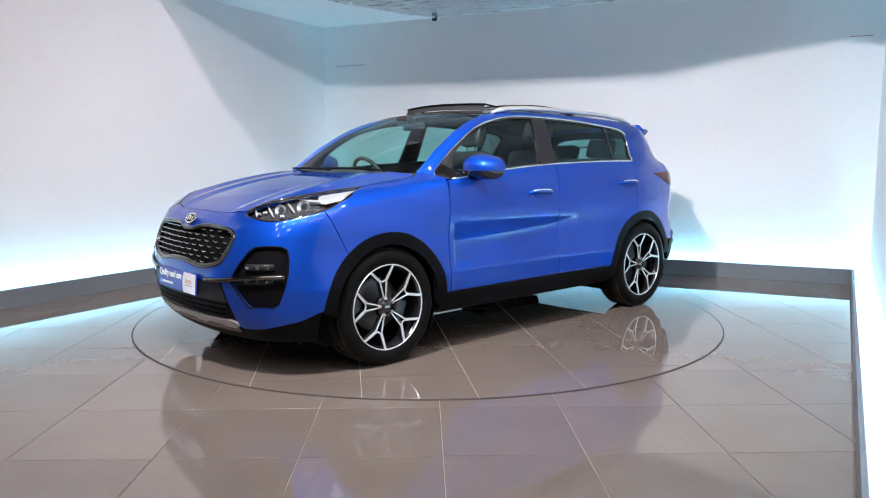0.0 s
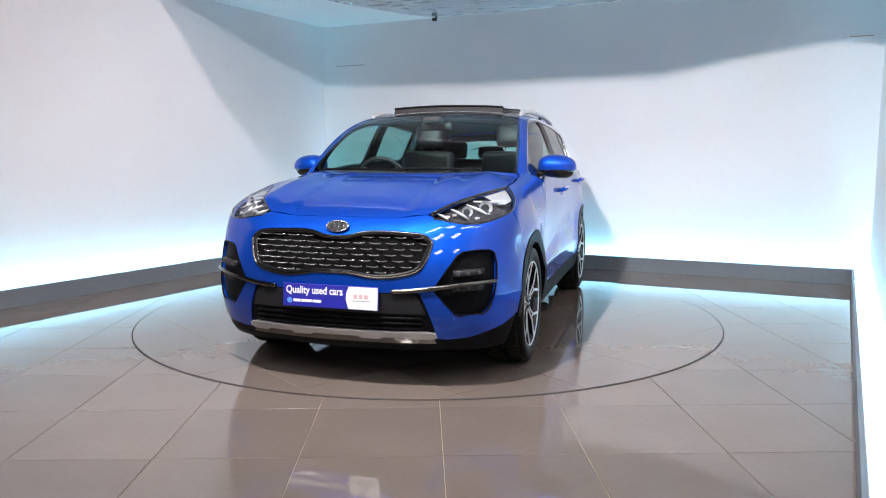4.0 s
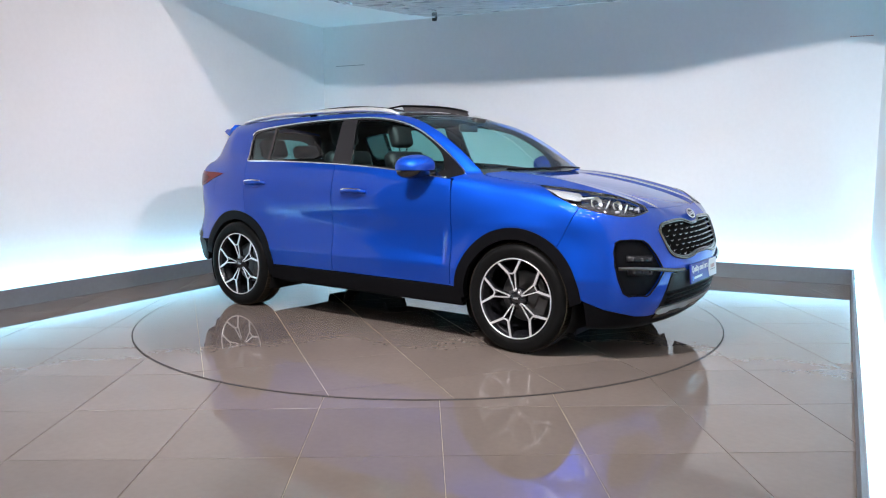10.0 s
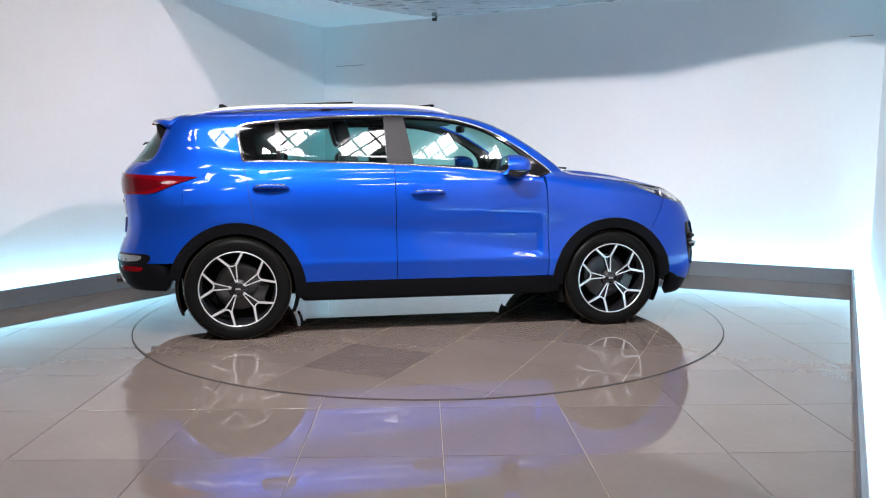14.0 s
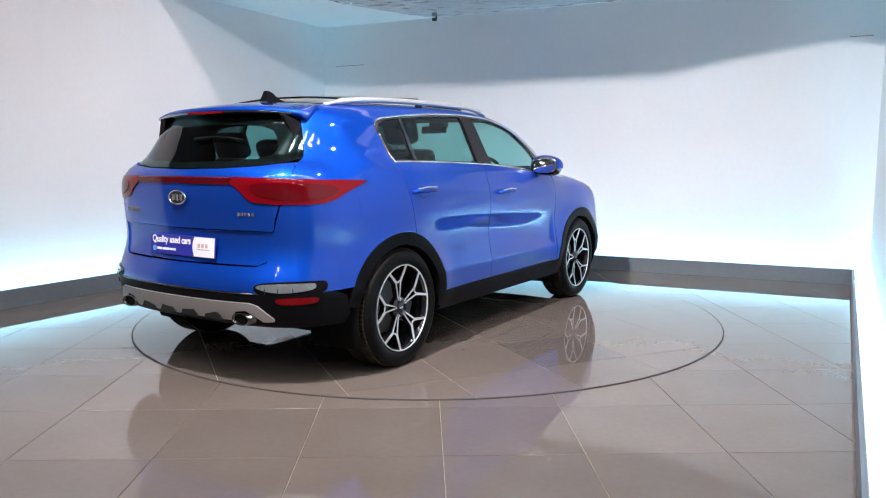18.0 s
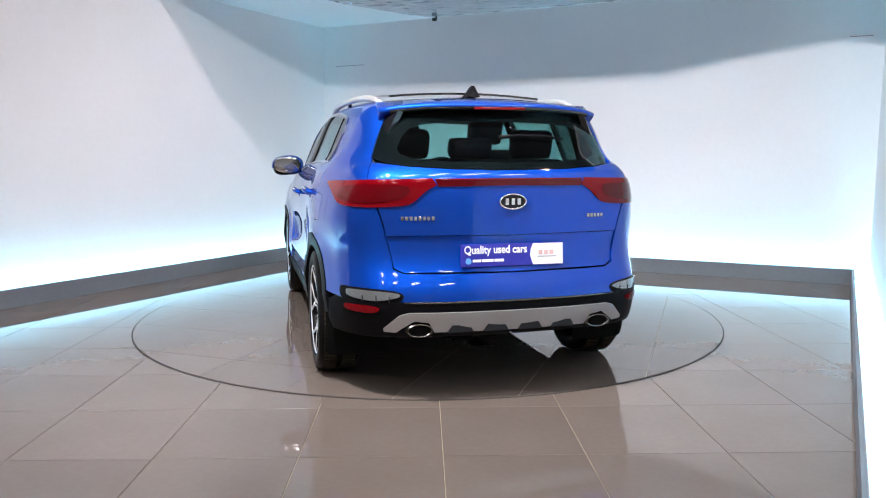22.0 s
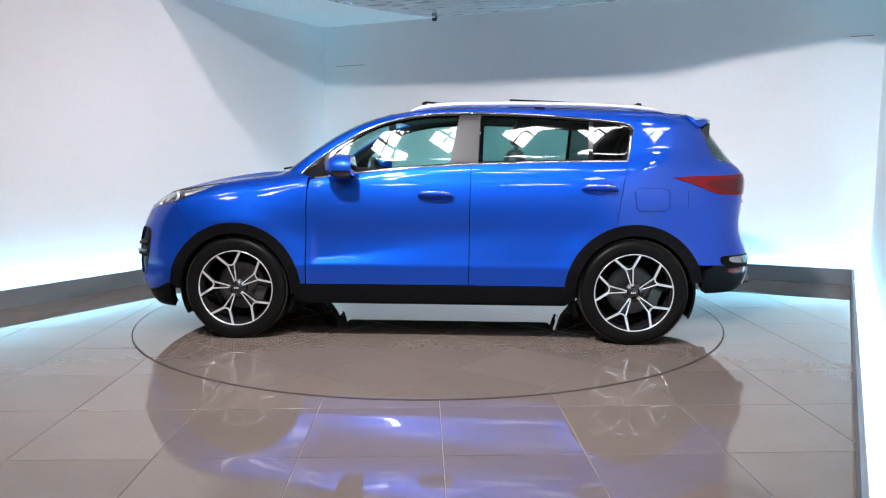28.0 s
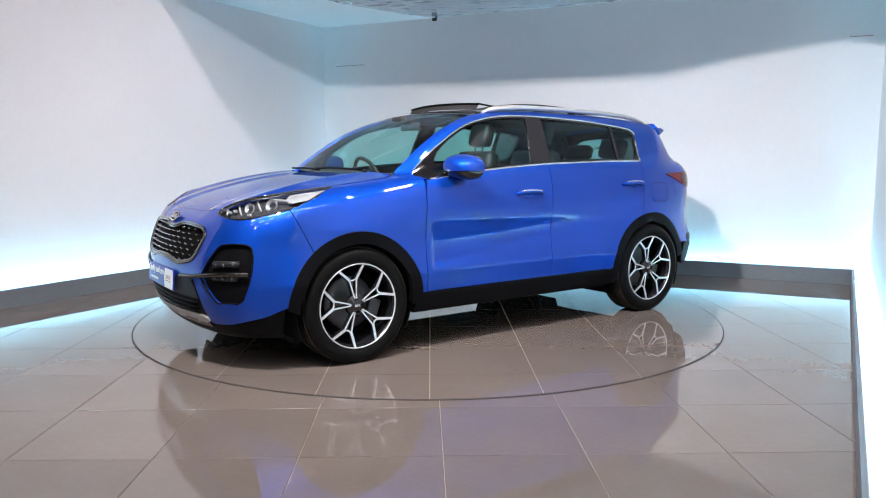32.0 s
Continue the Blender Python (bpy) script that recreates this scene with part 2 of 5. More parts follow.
def roof_light(x, y):
    """A glazed strip in the hall's roof, with its bars."""
    ob = new("roof_light")
    ob.location = (x, y, 5.97)
    tagged(ob, "glazed roof light with dark bars, bright with daylight", "roof light", "roof lights of the hall")
    bm = bmesh.new()
    box(bm, -.50, -.23, 0, .50, .23, .02)
    part("pane", bm, SKYGLOW, ob, "bright glazing")
    for k in range(4):
        bm = bmesh.new()
        box(bm, -.515 + k * .333, -.27, -.03, -.485 + k * .333, .27, -.005)
        part("bar", bm, HALLDARK, ob)
    for sy in (-.27, -.012, .245):
        bm = bmesh.new()
        box(bm, -.52, sy, -.045, .52, sy + .025, -.034)
        part("bar", bm, HALLDARK, ob)
    return ob


first = roof_light(-4.5, -4.9)
first.rotation_euler = (0, 0, radians(48))
for k in range(1, 8):
    copy_thing(first, pose(-4.5 + 1.3 * k, -4.9, 5.97, 0, 0, 48))
# two rows further back, added for broad light from the front
for k in range(7):
    copy_thing(first, pose(-5.2 + 1.7 * k, -7.5, 5.97, 0, 0, 48))
for k in range(5):
    copy_thing(first, pose(-5 + 2.5 * k, -10.5, 5.97, 0, 0, 48))
# crinkled clear film taped under the ceiling along the back wall
bm = bmesh.new()
a, b = Vector((.05, 3.12)), Vector((3.75, 1.32))
inw = Vector((-(b - a).y, (b - a).x)).normalized() * -1
nu, nv = 150, 46
grid = []
for i in range(nu + 1):
    row = []
    for j in range(nv + 1):
        u, v = i / nu, j / nv
        start = a.lerp(b, u) + (b - a).normalized() * (-.75 * v)
        p = start + inw * (.02 + 1.9 * v)
        n1 = noise.noise(Vector((u * 9, v * 26, 0)))
        n2 = noise.noise(Vector((u * 40, v * 60, 3)))
        sag = .03 * math.sin(math.pi * v) + .02
        row.append(bm.verts.new((p.x, p.y, CEILZ - .125 - sag - .016 * abs(n1) - .007 * n2)))
    grid.append(row)
for i in range(nu):
    for j in range(nv):
        bm.faces.new((grid[i][j], grid[i][j + 1], grid[i + 1][j + 1], grid[i + 1][j]))
film = material("crinkled_film", (0.70, 0.76, 0.80), 0.12, 0.55, coat=0.5)
tagged(part("ceiling_film", bm, film, None, "", True), "crinkled silvery plastic film under the booth ceiling", "plastic film")
bm = bmesh.new()
q = a.lerp(b, .01) + inw * .06
box(bm, q.x - .03, q.y - .02, CEILZ - .20, q.x + .03, q.y + .02, CEILZ - .165, bevel=.006)
box(bm, q.x + .01, q.y - .008, CEILZ - .175, q.x + .035, q.y + .008, CEILZ - .12, bevel=.003)
tagged(part("ceiling_hook", bm, DISCGAP), "small dark bracket under the ceiling film", "bracket")
# two thin raised strips for the short line marks on the back wall
for c, half, mat, lab in (((-1.02, 3.813, 2.425), .21, GREY, "thin grey line mark on the white wall"), ((4.16, 1.294, 2.403), .10, material("red_line", (0.35, 0.10, 0.08), 0.5), "thin red-brown line mark on the white wall")):
    bm = bmesh.new()
    box(bm, -half, -.008, -.0022, half, .008, .0022, bevel=.0008)
    ob = part("wire", bm, mat)
    d = (RB - LB).normalized()
    ob.matrix_world = pose(c[0], c[1], c[2], 0, 0, math.degrees(math.atan2(d.y, d.x)))
    tagged(ob, lab, "wire")
# ---- the car: x forward, y to its left, z up; the origin lies on the ground between the axles ----
class Curve:
    """A natural cubic spline."""

    def __init__(self, *pts):
        self.x, self.y = np.array(pts[0::2], float), np.array(pts[1::2], float)
        x, y = self.x, self.y
        n, h = len(x), np.diff(self.x)
        a, r = np.eye(n), np.zeros(n)
        for i in range(1, n - 1):
            a[i, i - 1:i + 2] = h[i - 1], 2 * (h[i - 1] + h[i]), h[i]
            r[i] = 6 * ((y[i + 1] - y[i]) / h[i] - (y[i] - y[i - 1]) / h[i - 1])
        m = np.linalg.solve(a, r)
        t = self.t = np.linspace(x[0], x[-1], 1500)
        i = np.clip(np.searchsorted(x, t) - 1, 0, n - 2)
        h = x[i + 1] - x[i]
        u, v = (x[i + 1] - t) / h, (t - x[i]) / h
        self.v = u * y[i] + v * y[i + 1] + ((u ** 3 - u) * m[i] + (v ** 3 - v) * m[i + 1]) * h * h / 6

    def __call__(self, t):
        return np.interp(t, self.t, self.v)


def smax(a, b, k):
    h = np.maximum(k - np.abs(a - b), 0) / k
    return np.maximum(a, b) + h * h * k * 0.25


def smin(a, b, k):
    return -smax(-a, -b, k)


AXLE, HUBZ = 1.335, 0.345
WIDTH = Curve(-2.2, .755, -1.9, .825, -1.6, .882, -1.3, .908, -.8, .900, 0, .894, .8, .902, 1.3, .917, 1.6, .912, 1.9, .88, 2.2, .80)
FLANK = Curve(.15, -.045, .25, -.020, .33, -.002, .42, .008, .48, .0125, .515, .0145, .54, .0105, .58, .0055, .64, -.001, .70, -.0065, .77, -.007, .84, -.001, .90, .003, .96, .001, 1.02, -.007, 1.08, -.022, 1.14, -.045, 1.2, -.075, 1.35, -.16)
DECK = Curve(-2.4, 1.21, -1.2, 1.245, -.6, 1.24, 0, 1.215, .5, 1.175, .9, 1.145, 1.1, 1.137, 1.3, 1.118, 1.5, 1.086, 1.7, 1.042, 1.9, .985, 2.05, .925, 2.2, .84, 2.4, .70)
NOSE = Curve(.1, 2.06, .25, 2.15, .32, 2.185, .42, 2.215, .55, 2.225, .65, 2.215, .75, 2.185, .85, 2.14, .93, 2.085, 1.0, 2.0, 1.1, 1.8, 1.2, 1.5)
TAIL = Curve(.1, -1.98, .2, -2.06, .3, -2.15, .4, -2.2, .5, -2.225, .6, -2.215, .66, -2.19, .75, -2.165, .85, -2.165, .95, -2.172, 1.05, -2.175, 1.12, -2.165, 1.2, -2.11, 1.3, -2.02)
BELLY = Curve(-2.3, .345, -2.0, .325, -1.7, .26, -1.3, .20, 1.6, .19, 2.3, .19)
WAIST = Curve(-2.2, .70, -1.8, .778, -1.4, .815, -1.0, .83, -.4, .837, .2, .832, .7, .805, 1.0, .765, 1.2, .72)
ROOF = Curve(-2.2, 1.47, -1.7, 1.552, -1.2, 1.592, -.6, 1.612, 0, 1.604, .3, 1.568, .6, 1.49, .9, 1.38)


def ease(t):
    t = np.clip(t, 0, 1)
    return t * t * (3 - 2 * t)


def door_hollow(x, z):
    """The wedge-shaped hollow pressed into the doors, deepest at its front, over a ledge."""
    u = np.clip((x + .60) / 1.36, 0, 1)
    low, ledge, top_ = .775 - .205 * u, .522, .83
    v = np.where(z > low, (z - low) / (top_ - low), (low - z) / (low - ledge))
    return .023 * u ** .8 * (1 - ease((x - .765) / .05)) * ease(1.06 - np.sqrt(v * v + .012))


def lower_body(x, y, z):
    ay = np.abs(y)
    bulge = ease((z - .25) / .2) * ease((1.0 - z) / .2)
    flare = 0
    for cx in (AXLE, -AXLE):
        r = np.hypot(x - cx, z - HUBZ)
        flare = flare + bulge * (.005 * np.exp(-((x - cx) / .40) ** 2) + .013 * np.exp(-((r - .45) / .085) ** 2))
    lean = .34 * ease((x - .70) / .55) * np.maximum(z - .80, 0) ** 1.35
    haunch = ease((-.95 - x) / .55)
    up = np.maximum(z - .92, 0)
    upright = FLANK(z) * (1 - haunch) + haunch * (FLANK(np.minimum(z, .92)) - .10 * up - .85 * up ** 2)
    side = ay - (WIDTH(x) + upright + flare - lean - door_hollow(x, z))
    front_part = ease((x - .85) / .35)
    crown = .032 * ay ** 2 + front_part * (.10 * np.maximum(ay - .60, 0) - .014 * np.exp(-((ay - .575) / .075) ** 2) + .012 * ease((.40 - ay) / .10) * ease((x - 1.0) / .3))
    top = (z - DECK(x) + crown) * .96
    nose = x - NOSE(z) + .20 * ay ** 2 + .28 * ay ** 6
    tail = TAIL(z) + .16 * ay ** 2 + .42 * ay ** 6 - x
    f = smax(smax(side, nose, .13), tail, .12)
    f = smax(f, top, .075)
    return smax(f, BELLY(x) - z, .05)


def greenhouse(x, y, z):
    ay = np.abs(y)
    side = (ay - WAIST(x) + (z - 1.15) * .42 + .5 * np.maximum(z - 1.42, 0) ** 2) * .92
    top = z - ROOF(x) + .11 * ay ** 2
    screen = ((z - 1.13) + .66 * (x - 1.13 + .20 * ay ** 2)) / 1.198 - .03 * np.clip((z - 1.13) / .42, 0, 1) * (1 - np.clip((z - 1.13) / .42, 0, 1)) * 4 * .5
    back = ((z - 1.17) - 1.28 * (x + 2.14 - .22 * ay ** 2 - 1.6 * ay ** 6)) / 1.624
    f = smax(smax(side, top, .09), screen, .06)
    return smax(smax(f, back, .07), 1.12 - z, .05)


def body(p):
    x, y, z = p[:, 0], p[:, 1], p[:, 2]
    k = .035 + .05 * ease((-1.15 - x) / .45) * ease((x + 2.02) / .25) * ease((np.abs(y) - .48) / .2)
    return smin(lower_body(x, y, z), greenhouse(x, y, z), k)


def grad(p, f=body):
    e = 1e-3
    g = np.stack([f(p + np.eye(3)[i] * e) - f(p - np.eye(3)[i] * e) for i in range(3)], 1)
    return g / np.maximum(np.linalg.norm(g, axis=1, keepdims=True), 1e-9)


def meet(start, way, off=0.0, f=body, reach=2.6):
    """Where rays from outside first come to the level off of the body."""
    s = np.zeros(len(start))
    s_out, s_in = np.zeros(len(start)), np.full(len(start), np.nan)
    best, best_s = np.full(len(start), 9.0), np.zeros(len(start))
    for _ in range(70):
        v = f(start + way * s[:, None]) - off
        better = v < best
        best, best_s = np.where(better, v, best), np.where(better, s, best_s)
        going = np.isnan(s_in)
        s_in = np.where((v < 0) & going, s, s_in)
        s_out = np.where(going & (v >= 0), s, s_out)
        if not going.any():
            break
        s = np.where(np.isnan(s_in) & (s < reach), s + np.clip(.55 * v, .006, .25), s)
    miss = np.isnan(s_in)
    a, b = s_out.copy(), np.where(miss, 0, s_in)
    for _ in range(16):
        c = (a + b) / 2
        neg = f(start + way * c[:, None]) - off < 0
        a, b = np.where(neg, a, c), np.where(neg, c, b)
    s = np.where(miss, best_s, (a + b) / 2)
    return start + way * s[:, None]


def on_body(pts, d, off=0.0):
    """Points moved along d until they lie on the body."""
    d = np.array(d, float) / np.linalg.norm(d)
    p = np.array(pts, float)
    return meet(p + d * 1.3, np.tile(-d, (len(p), 1)), off)


def smooth_line(pts, n=6, closed=False):
    """A Catmull-Rom curve through the points."""
    p = np.array(pts, float)
    m = len(p)
    out = []
    for i in range(m if closed else m - 1):
        a, b, c, d = (p[(i + k) % m] if closed else p[min(max(i + k, 0), m - 1)] for k in (-1, 0, 1, 2))
        for t in np.arange(n) / n:
            out.append(.5 * (2 * b + (c - a) * t + (2 * a - 5 * b + 4 * c - d) * t * t + (3 * b - a - 3 * c + d) * t ** 3))
    if not closed:
        out.append(p[-1])
    return [tuple(q) for q in out]


def inside(poly, q):
    x, y = q[:, 0], q[:, 1]
    r = np.zeros(len(q), bool)
    n = len(poly)
    for i in range(n):
        (x1, y1), (x2, y2) = poly[i], poly[(i + 1) % n]
        c = ((y1 > y) != (y2 > y))
        with np.errstate(divide="ignore", invalid="ignore"):
            r ^= c & (x < (x2 - x1) * (y - y1) / (y2 - y1) + x1)
    return r


def shrink(poly, d):
    """The polygon with its edges moved inwards by d."""
    p = np.array(poly)
    keep = [i for i in range(len(p)) if np.linalg.norm(p[i] - p[i - 1]) > 1e-5]
    p = p[keep]
    area = .5 * np.sum(p[:, 0] * np.roll(p[:, 1], -1) - p[:, 1] * np.roll(p[:, 0], -1))
    s = 1 if area > 0 else -1
    out = []
    for i in range(len(p)):
        a, b, c = p[i - 1], p[i], p[(i + 1) % len(p)]
        u, v = (b - a) / np.linalg.norm(b - a), (c - b) / np.linalg.norm(c - b)
        n1, n2 = s * np.array((-u[1], u[0])), s * np.array((-v[1], v[0]))
        k = n1 + n2
        out.append(b + k * d / max(.35, 1 + n1 @ n2))
    return np.array(out)


MADE = {}


def panel(d, outline, holes=(), mirror=False, **how):
    """A sheet of the body as cut_panel() gives it, worked out once for both sides of the car."""
    key = (tuple(d), tuple(map(tuple, outline)), len(holes), tuple(sorted(how.items())))
    if key not in MADE:
        MADE[key] = cut_panel(d, outline, holes, **how)
    verts, fs, norms = MADE[key]
    if mirror:
        return [(x, -y, z) for x, y, z in verts], [q[::-1] for q in fs], [(x, -y, z) for x, y, z in norms]
    return verts, fs, norms


def cut_panel(d, outline, holes=(), res=.035, off=0.0, thick=.022, gap=.0026, f=body, both=False, flange=True):
    """A sheet of the body seen along d inside an outline of space points, with turned-in edges: verts, faces, normals."""
    d = np.array(d, float) / np.linalg.norm(d)
    e1 = np.cross((0, 0, 1), d)
    e1 = np.array((1.0, 0, 0)) if np.linalg.norm(e1) < 1e-6 else e1 / np.linalg.norm(e1)
    e2 = np.cross(d, e1)
    flat = lambda pts: np.array([(np.dot(q, e1), np.dot(q, e2)) for q in pts])
    poly = flat(outline)
    if gap:
        poly = shrink(poly, gap)
    cuts = [poly] + [shrink(flat(h), -gap) for h in holes]
    lo, hi = poly.min(0) - .004, poly.max(0) + .004
    nu, nv = (np.maximum(2, np.ceil((hi - lo) / res))).astype(int)
    bm = bmesh.new()
    gu, gv = np.linspace(lo[0], hi[0], nu + 1), np.linspace(lo[1], hi[1], nv + 1)
    vs = [[bm.verts.new((u, v, 0)) for v in gv] for u in gu]
    for i in range(nu):
        for j in range(nv):
            bm.faces.new((vs[i][j], vs[i + 1][j], vs[i + 1][j + 1], vs[i][j + 1]))
    for c in cuts:
        for i in range(len(c)):
            a, b = c[i], c[(i + 1) % len(c)]
            l = np.linalg.norm(b - a)
            if l < 1e-5:
                continue
            x0, x1, y0, y1 = min(a[0], b[0]) - 1e-4, max(a[0], b[0]) + 1e-4, min(a[1], b[1]) - 1e-4, max(a[1], b[1]) + 1e-4
            near = []
            for fc in bm.faces:
                xs, ys = [v.co.x for v in fc.verts], [v.co.y for v in fc.verts]
                if max(xs) > x0 and min(xs) < x1 and max(ys) > y0 and min(ys) < y1:
                    near.append(fc)
            geom = set(near)
            for fc in near:
                geom.update(fc.edges)
                geom.update(fc.verts)
            bmesh.ops.bisect_plane(bm, geom=list(geom), dist=1e-5, plane_co=(a[0], a[1], 0), plane_no=(-(b - a)[1] / l, (b - a)[0] / l, 0))
    faces = list(bm.faces)
    mid = np.array([fc.calc_center_median()[:2] for fc in faces])
    keep = inside(poly, mid)
    for h in cuts[1:]:
        keep &= ~inside(h, mid)
    bmesh.ops.delete(bm, geom=[fc for fc, k in zip(faces, keep) if not k], context="FACES")
    bm.verts.index_update()
    uv = np.array([v.co[:2] for v in bm.verts])
    base = uv[:, :1] * e1 + uv[:, 1:] * e2
    p = meet(base + d * 3.2, np.tile(-d, (len(base), 1)), off, f, reach=4.2)
    n = grad(p, f)
    if both:
        mid_line = np.abs(p[:, 1]) < .008
        p[mid_line, 1], n[mid_line, 1] = 0, 0
    fs = [[v.index for v in fc.verts] for fc in bm.faces]
    rim = [(e.verts[0].index, e.verts[1].index, e.link_faces[0]) for e in bm.edges if len(e.link_faces) == 1] if flange else []
    verts, norms = [tuple(q) for q in p], [tuple(q) for q in n]
    low = {}
    for a, b, fc in rim:
        if both and p[a, 1] == 0 and p[b, 1] == 0:
            continue
        order = [v.index for v in fc.verts]
        if order[(order.index(a) + 1) % len(order)] != b:
            a, b = b, a
        q = []
        for k in (a, b):
            if k not in low:
                low[k] = len(verts)
                verts += [tuple(p[k]), tuple(p[k] - n[k] * thick)]
                norms += [(0, 0, 0)] * 2
            q.append(low[k])
        fs.append([q[1], q[0], q[0] + 1, q[1] + 1])
    bm.free()
    if both:
        mv, mn, mf = [(x, -y, z) for x, y, z in verts], [(x, -y, z) for x, y, z in norms], [q[::-1] for q in fs]
        k = len(verts)
        return verts + mv, fs + [[i + k for i in q] for q in mf], norms + mn
    return verts, fs, norms


def sheet(name, data, mat, parent, label=""):
    verts, fs, norms = data
    me = bpy.data.meshes.new(name)
    me.from_pydata(verts, [], fs)
    me.materials.append(mat)
    me.polygons.foreach_set("use_smooth", [True] * len(me.polygons))
    me.normals_split_custom_set_from_vertices(norms)
    ob = new(name, me)
    ob.parent = parent
    if label:
        ob["label"] = label
    return ob


def tube(bm, pts, r, n=8, closed=False, flat=1.0, up=(0, 0, 1)):
    """A rod along points; flat squeezes it across up."""
    p = [Vector(q) for q in pts]
    m = len(p)
    rings = []
    for i in range(m):
        t = (p[(i + 1) % m] - p[i - 1]) if closed else (p[min(i + 1, m - 1)] - p[max(i - 1, 0)])
        t.normalize()
        a = t.cross(Vector(up))
        if a.length < 1e-4:
            a = t.cross(Vector((1, 0, 0)))
        a.normalize()
        b = a.cross(t)
        rr = r[i] if isinstance(r, (list, tuple)) else r
        rings.append([bm.verts.new(p[i] + (a * math.cos(k * math.tau / n) * flat + b * math.sin(k * math.tau / n)) * rr) for k in range(n)])
    for i in range(m if closed else m - 1):
        s, t = rings[i], rings[(i + 1) % m]
        for k in range(n):
            bm.faces.new((s[k], t[k], t[(k + 1) % n], s[(k + 1) % n]))
    if not closed:
        bm.faces.new(rings[0])
        bm.faces.new(rings[-1][::-1])
    bmesh.ops.recalc_face_normals(bm, faces=bm.faces[:])


car = new("car")
tagged(car, "metallic blue five-door crossover car parked on the turntable, sunroof open", "car")
both_sides = ((False, 1), (True, -1))

ARCH_R = .450


def arc(cx, r, a0, a1, n=20):
    return [(cx + r * math.cos(math.radians(a0 + (a1 - a0) * i / n)), HUBZ + r * math.sin(math.radians(a0 + (a1 - a0) * i / n))) for i in range(n + 1)]


def side(pts, y=.9):
    return [(x, y, z) for x, z in pts]


SILLZ = .385
dlo_low = [(-1.285, 1.207), (-.99, 1.206), (-.695, 1.201), (-.26, 1.187), (.08, 1.168), (.45, 1.136), (.78, 1.097)]
dlo_top = [(.885, 1.125), (.836, 1.176), (.63, 1.322), (.384, 1.450), (.10, 1.517), (-.223, 1.532), (-.707, 1.517), (-1.15, 1.478), (-1.29, 1.455), (-1.335, 1.42), (-1.325, 1.36)]
dlo = smooth_line(dlo_low, 3) + smooth_line(dlo_top, 4)

a0 = math.degrees(math.asin((SILLZ - HUBZ) / ARCH_R))
front_arch_back = arc(AXLE, ARCH_R, 180 - a0, 130)
rear_arch_front = arc(-AXLE, ARCH_R, 74, a0)
front_door = [(.845, SILLZ), (.845, .62), (.838, .85), (.832, 1.0), (.815, 1.092)] + [q for q in smooth_line(dlo_low[::-1], 3) if -.25 < q[0] < .8] + [(-.262, 1.186), (-.255, .8), (-.252, SILLZ)]
rear_door = [(-.252, SILLZ), (-.255, .8), (-.262, 1.186)] + [q for q in smooth_line(dlo_low[::-1], 3) if q[0] < -.28] + [(-1.262, 1.1), (-1.235, .95)] + rear_arch_front

G = .0022


def top(pts, off=0.0):
    """Plan points (x, y) dropped onto the body."""
    return [tuple(q) for q in on_body([(x, y, .9) for x, y in pts], (0, 0, 1), off)]


def flank(pts):
    """Side-view points (x, z) moved in onto the body."""
    return [tuple(q) for q in on_body([(x, 0.3, z) for x, z in pts], (0, 1, 0))]


def nose(pts):
    return [tuple(q) for q in on_body([(1.0, y, z) for y, z in pts], (1, 0, 0))]


def rear(pts):
    return [tuple(q) for q in on_body([(-1.0, y, z) for y, z in pts], (-1, 0, 0))]


# headlamp outline, from its rear tip round the inner edge to the lower one
lamp_up = [(1.455, .795, 1.075), (1.62, .715, 1.05), (1.82, .60, .99), (1.985, .475, .925)]
lamp_low = [(1.995, .485, .878), (1.96, .62, .850), (1.89, .74, .862), (1.72, .845, .922), (1.56, .845, 1.005)]
LAMP_WAY = (.68, .52, .52)
lamp_up, lamp_low = [[tuple(q) for q in on_body(pts, LAMP_WAY)] for pts in (smooth_line(lamp_up, 4), smooth_line(lamp_low, 4))]
lamp_outline = lamp_up + lamp_low
WING_CUT = [(lamp_low[12][0] + (1.335 + ARCH_R * .64 - lamp_low[12][0]) * t, lamp_low[12][2] + (HUBZ + ARCH_R * .768 - lamp_low[12][2]) * t) for t in (.2, .4, .6, .8)]

bonnet = top([(2.046, -G), (2.045, .15), (2.036, .32), (2.01, .462)]) + lamp_up[-2:0:-1] + top([(1.44, .765), (1.25, .775), (1.05, .762), (1.005, .745), (1.085, .52), (1.14, .28), (1.16, -G)])
ws_side = top([(.985, .746), (.80, .716), (.62, .682), (.45, .648), (.33, .620)])
screen_low = top([(1.135, -G), (1.115, .28), (1.06, .52)])
screen_top = top([(.345, .40), (.365, .2), (.372, -G)])
windscreen = screen_low + ws_side + screen_top
roof_side = top([(.28, .607), (0, .586), (-.4, .582), (-.8, .580), (-1.2, .567), (-1.55, .545), (-1.76, .525)])
roof = screen_top[::-1] + roof_side + top([(-1.79, .35), (-1.80, .15), (-1.80, -G)])

dlo3 = flank(dlo)
dlo_top3 = flank(smooth_line(dlo_top, 4))
cantrail = ws_side + roof_side[:5] + flank([(-1.20, 1.482)]) + [q for q in dlo_top3[::-1] if q[0] > -1.18] + flank([(.80, 1.097), (.835, 1.10), (.90, 1.105)]) + top([(.99, .745)])
fender = flank([(.847, SILLZ), (.847, .62), (.840, .85), (.834, 1.0), (.83, 1.098)]) + top([(.985, .752), (1.02, .766), (1.05, .768), (1.25, .781), (1.44, .771)]) + lamp_low[:11:-1] + flank(WING_CUT) + flank(arc(AXLE, ARCH_R, 50.2, 180 - a0, 26))
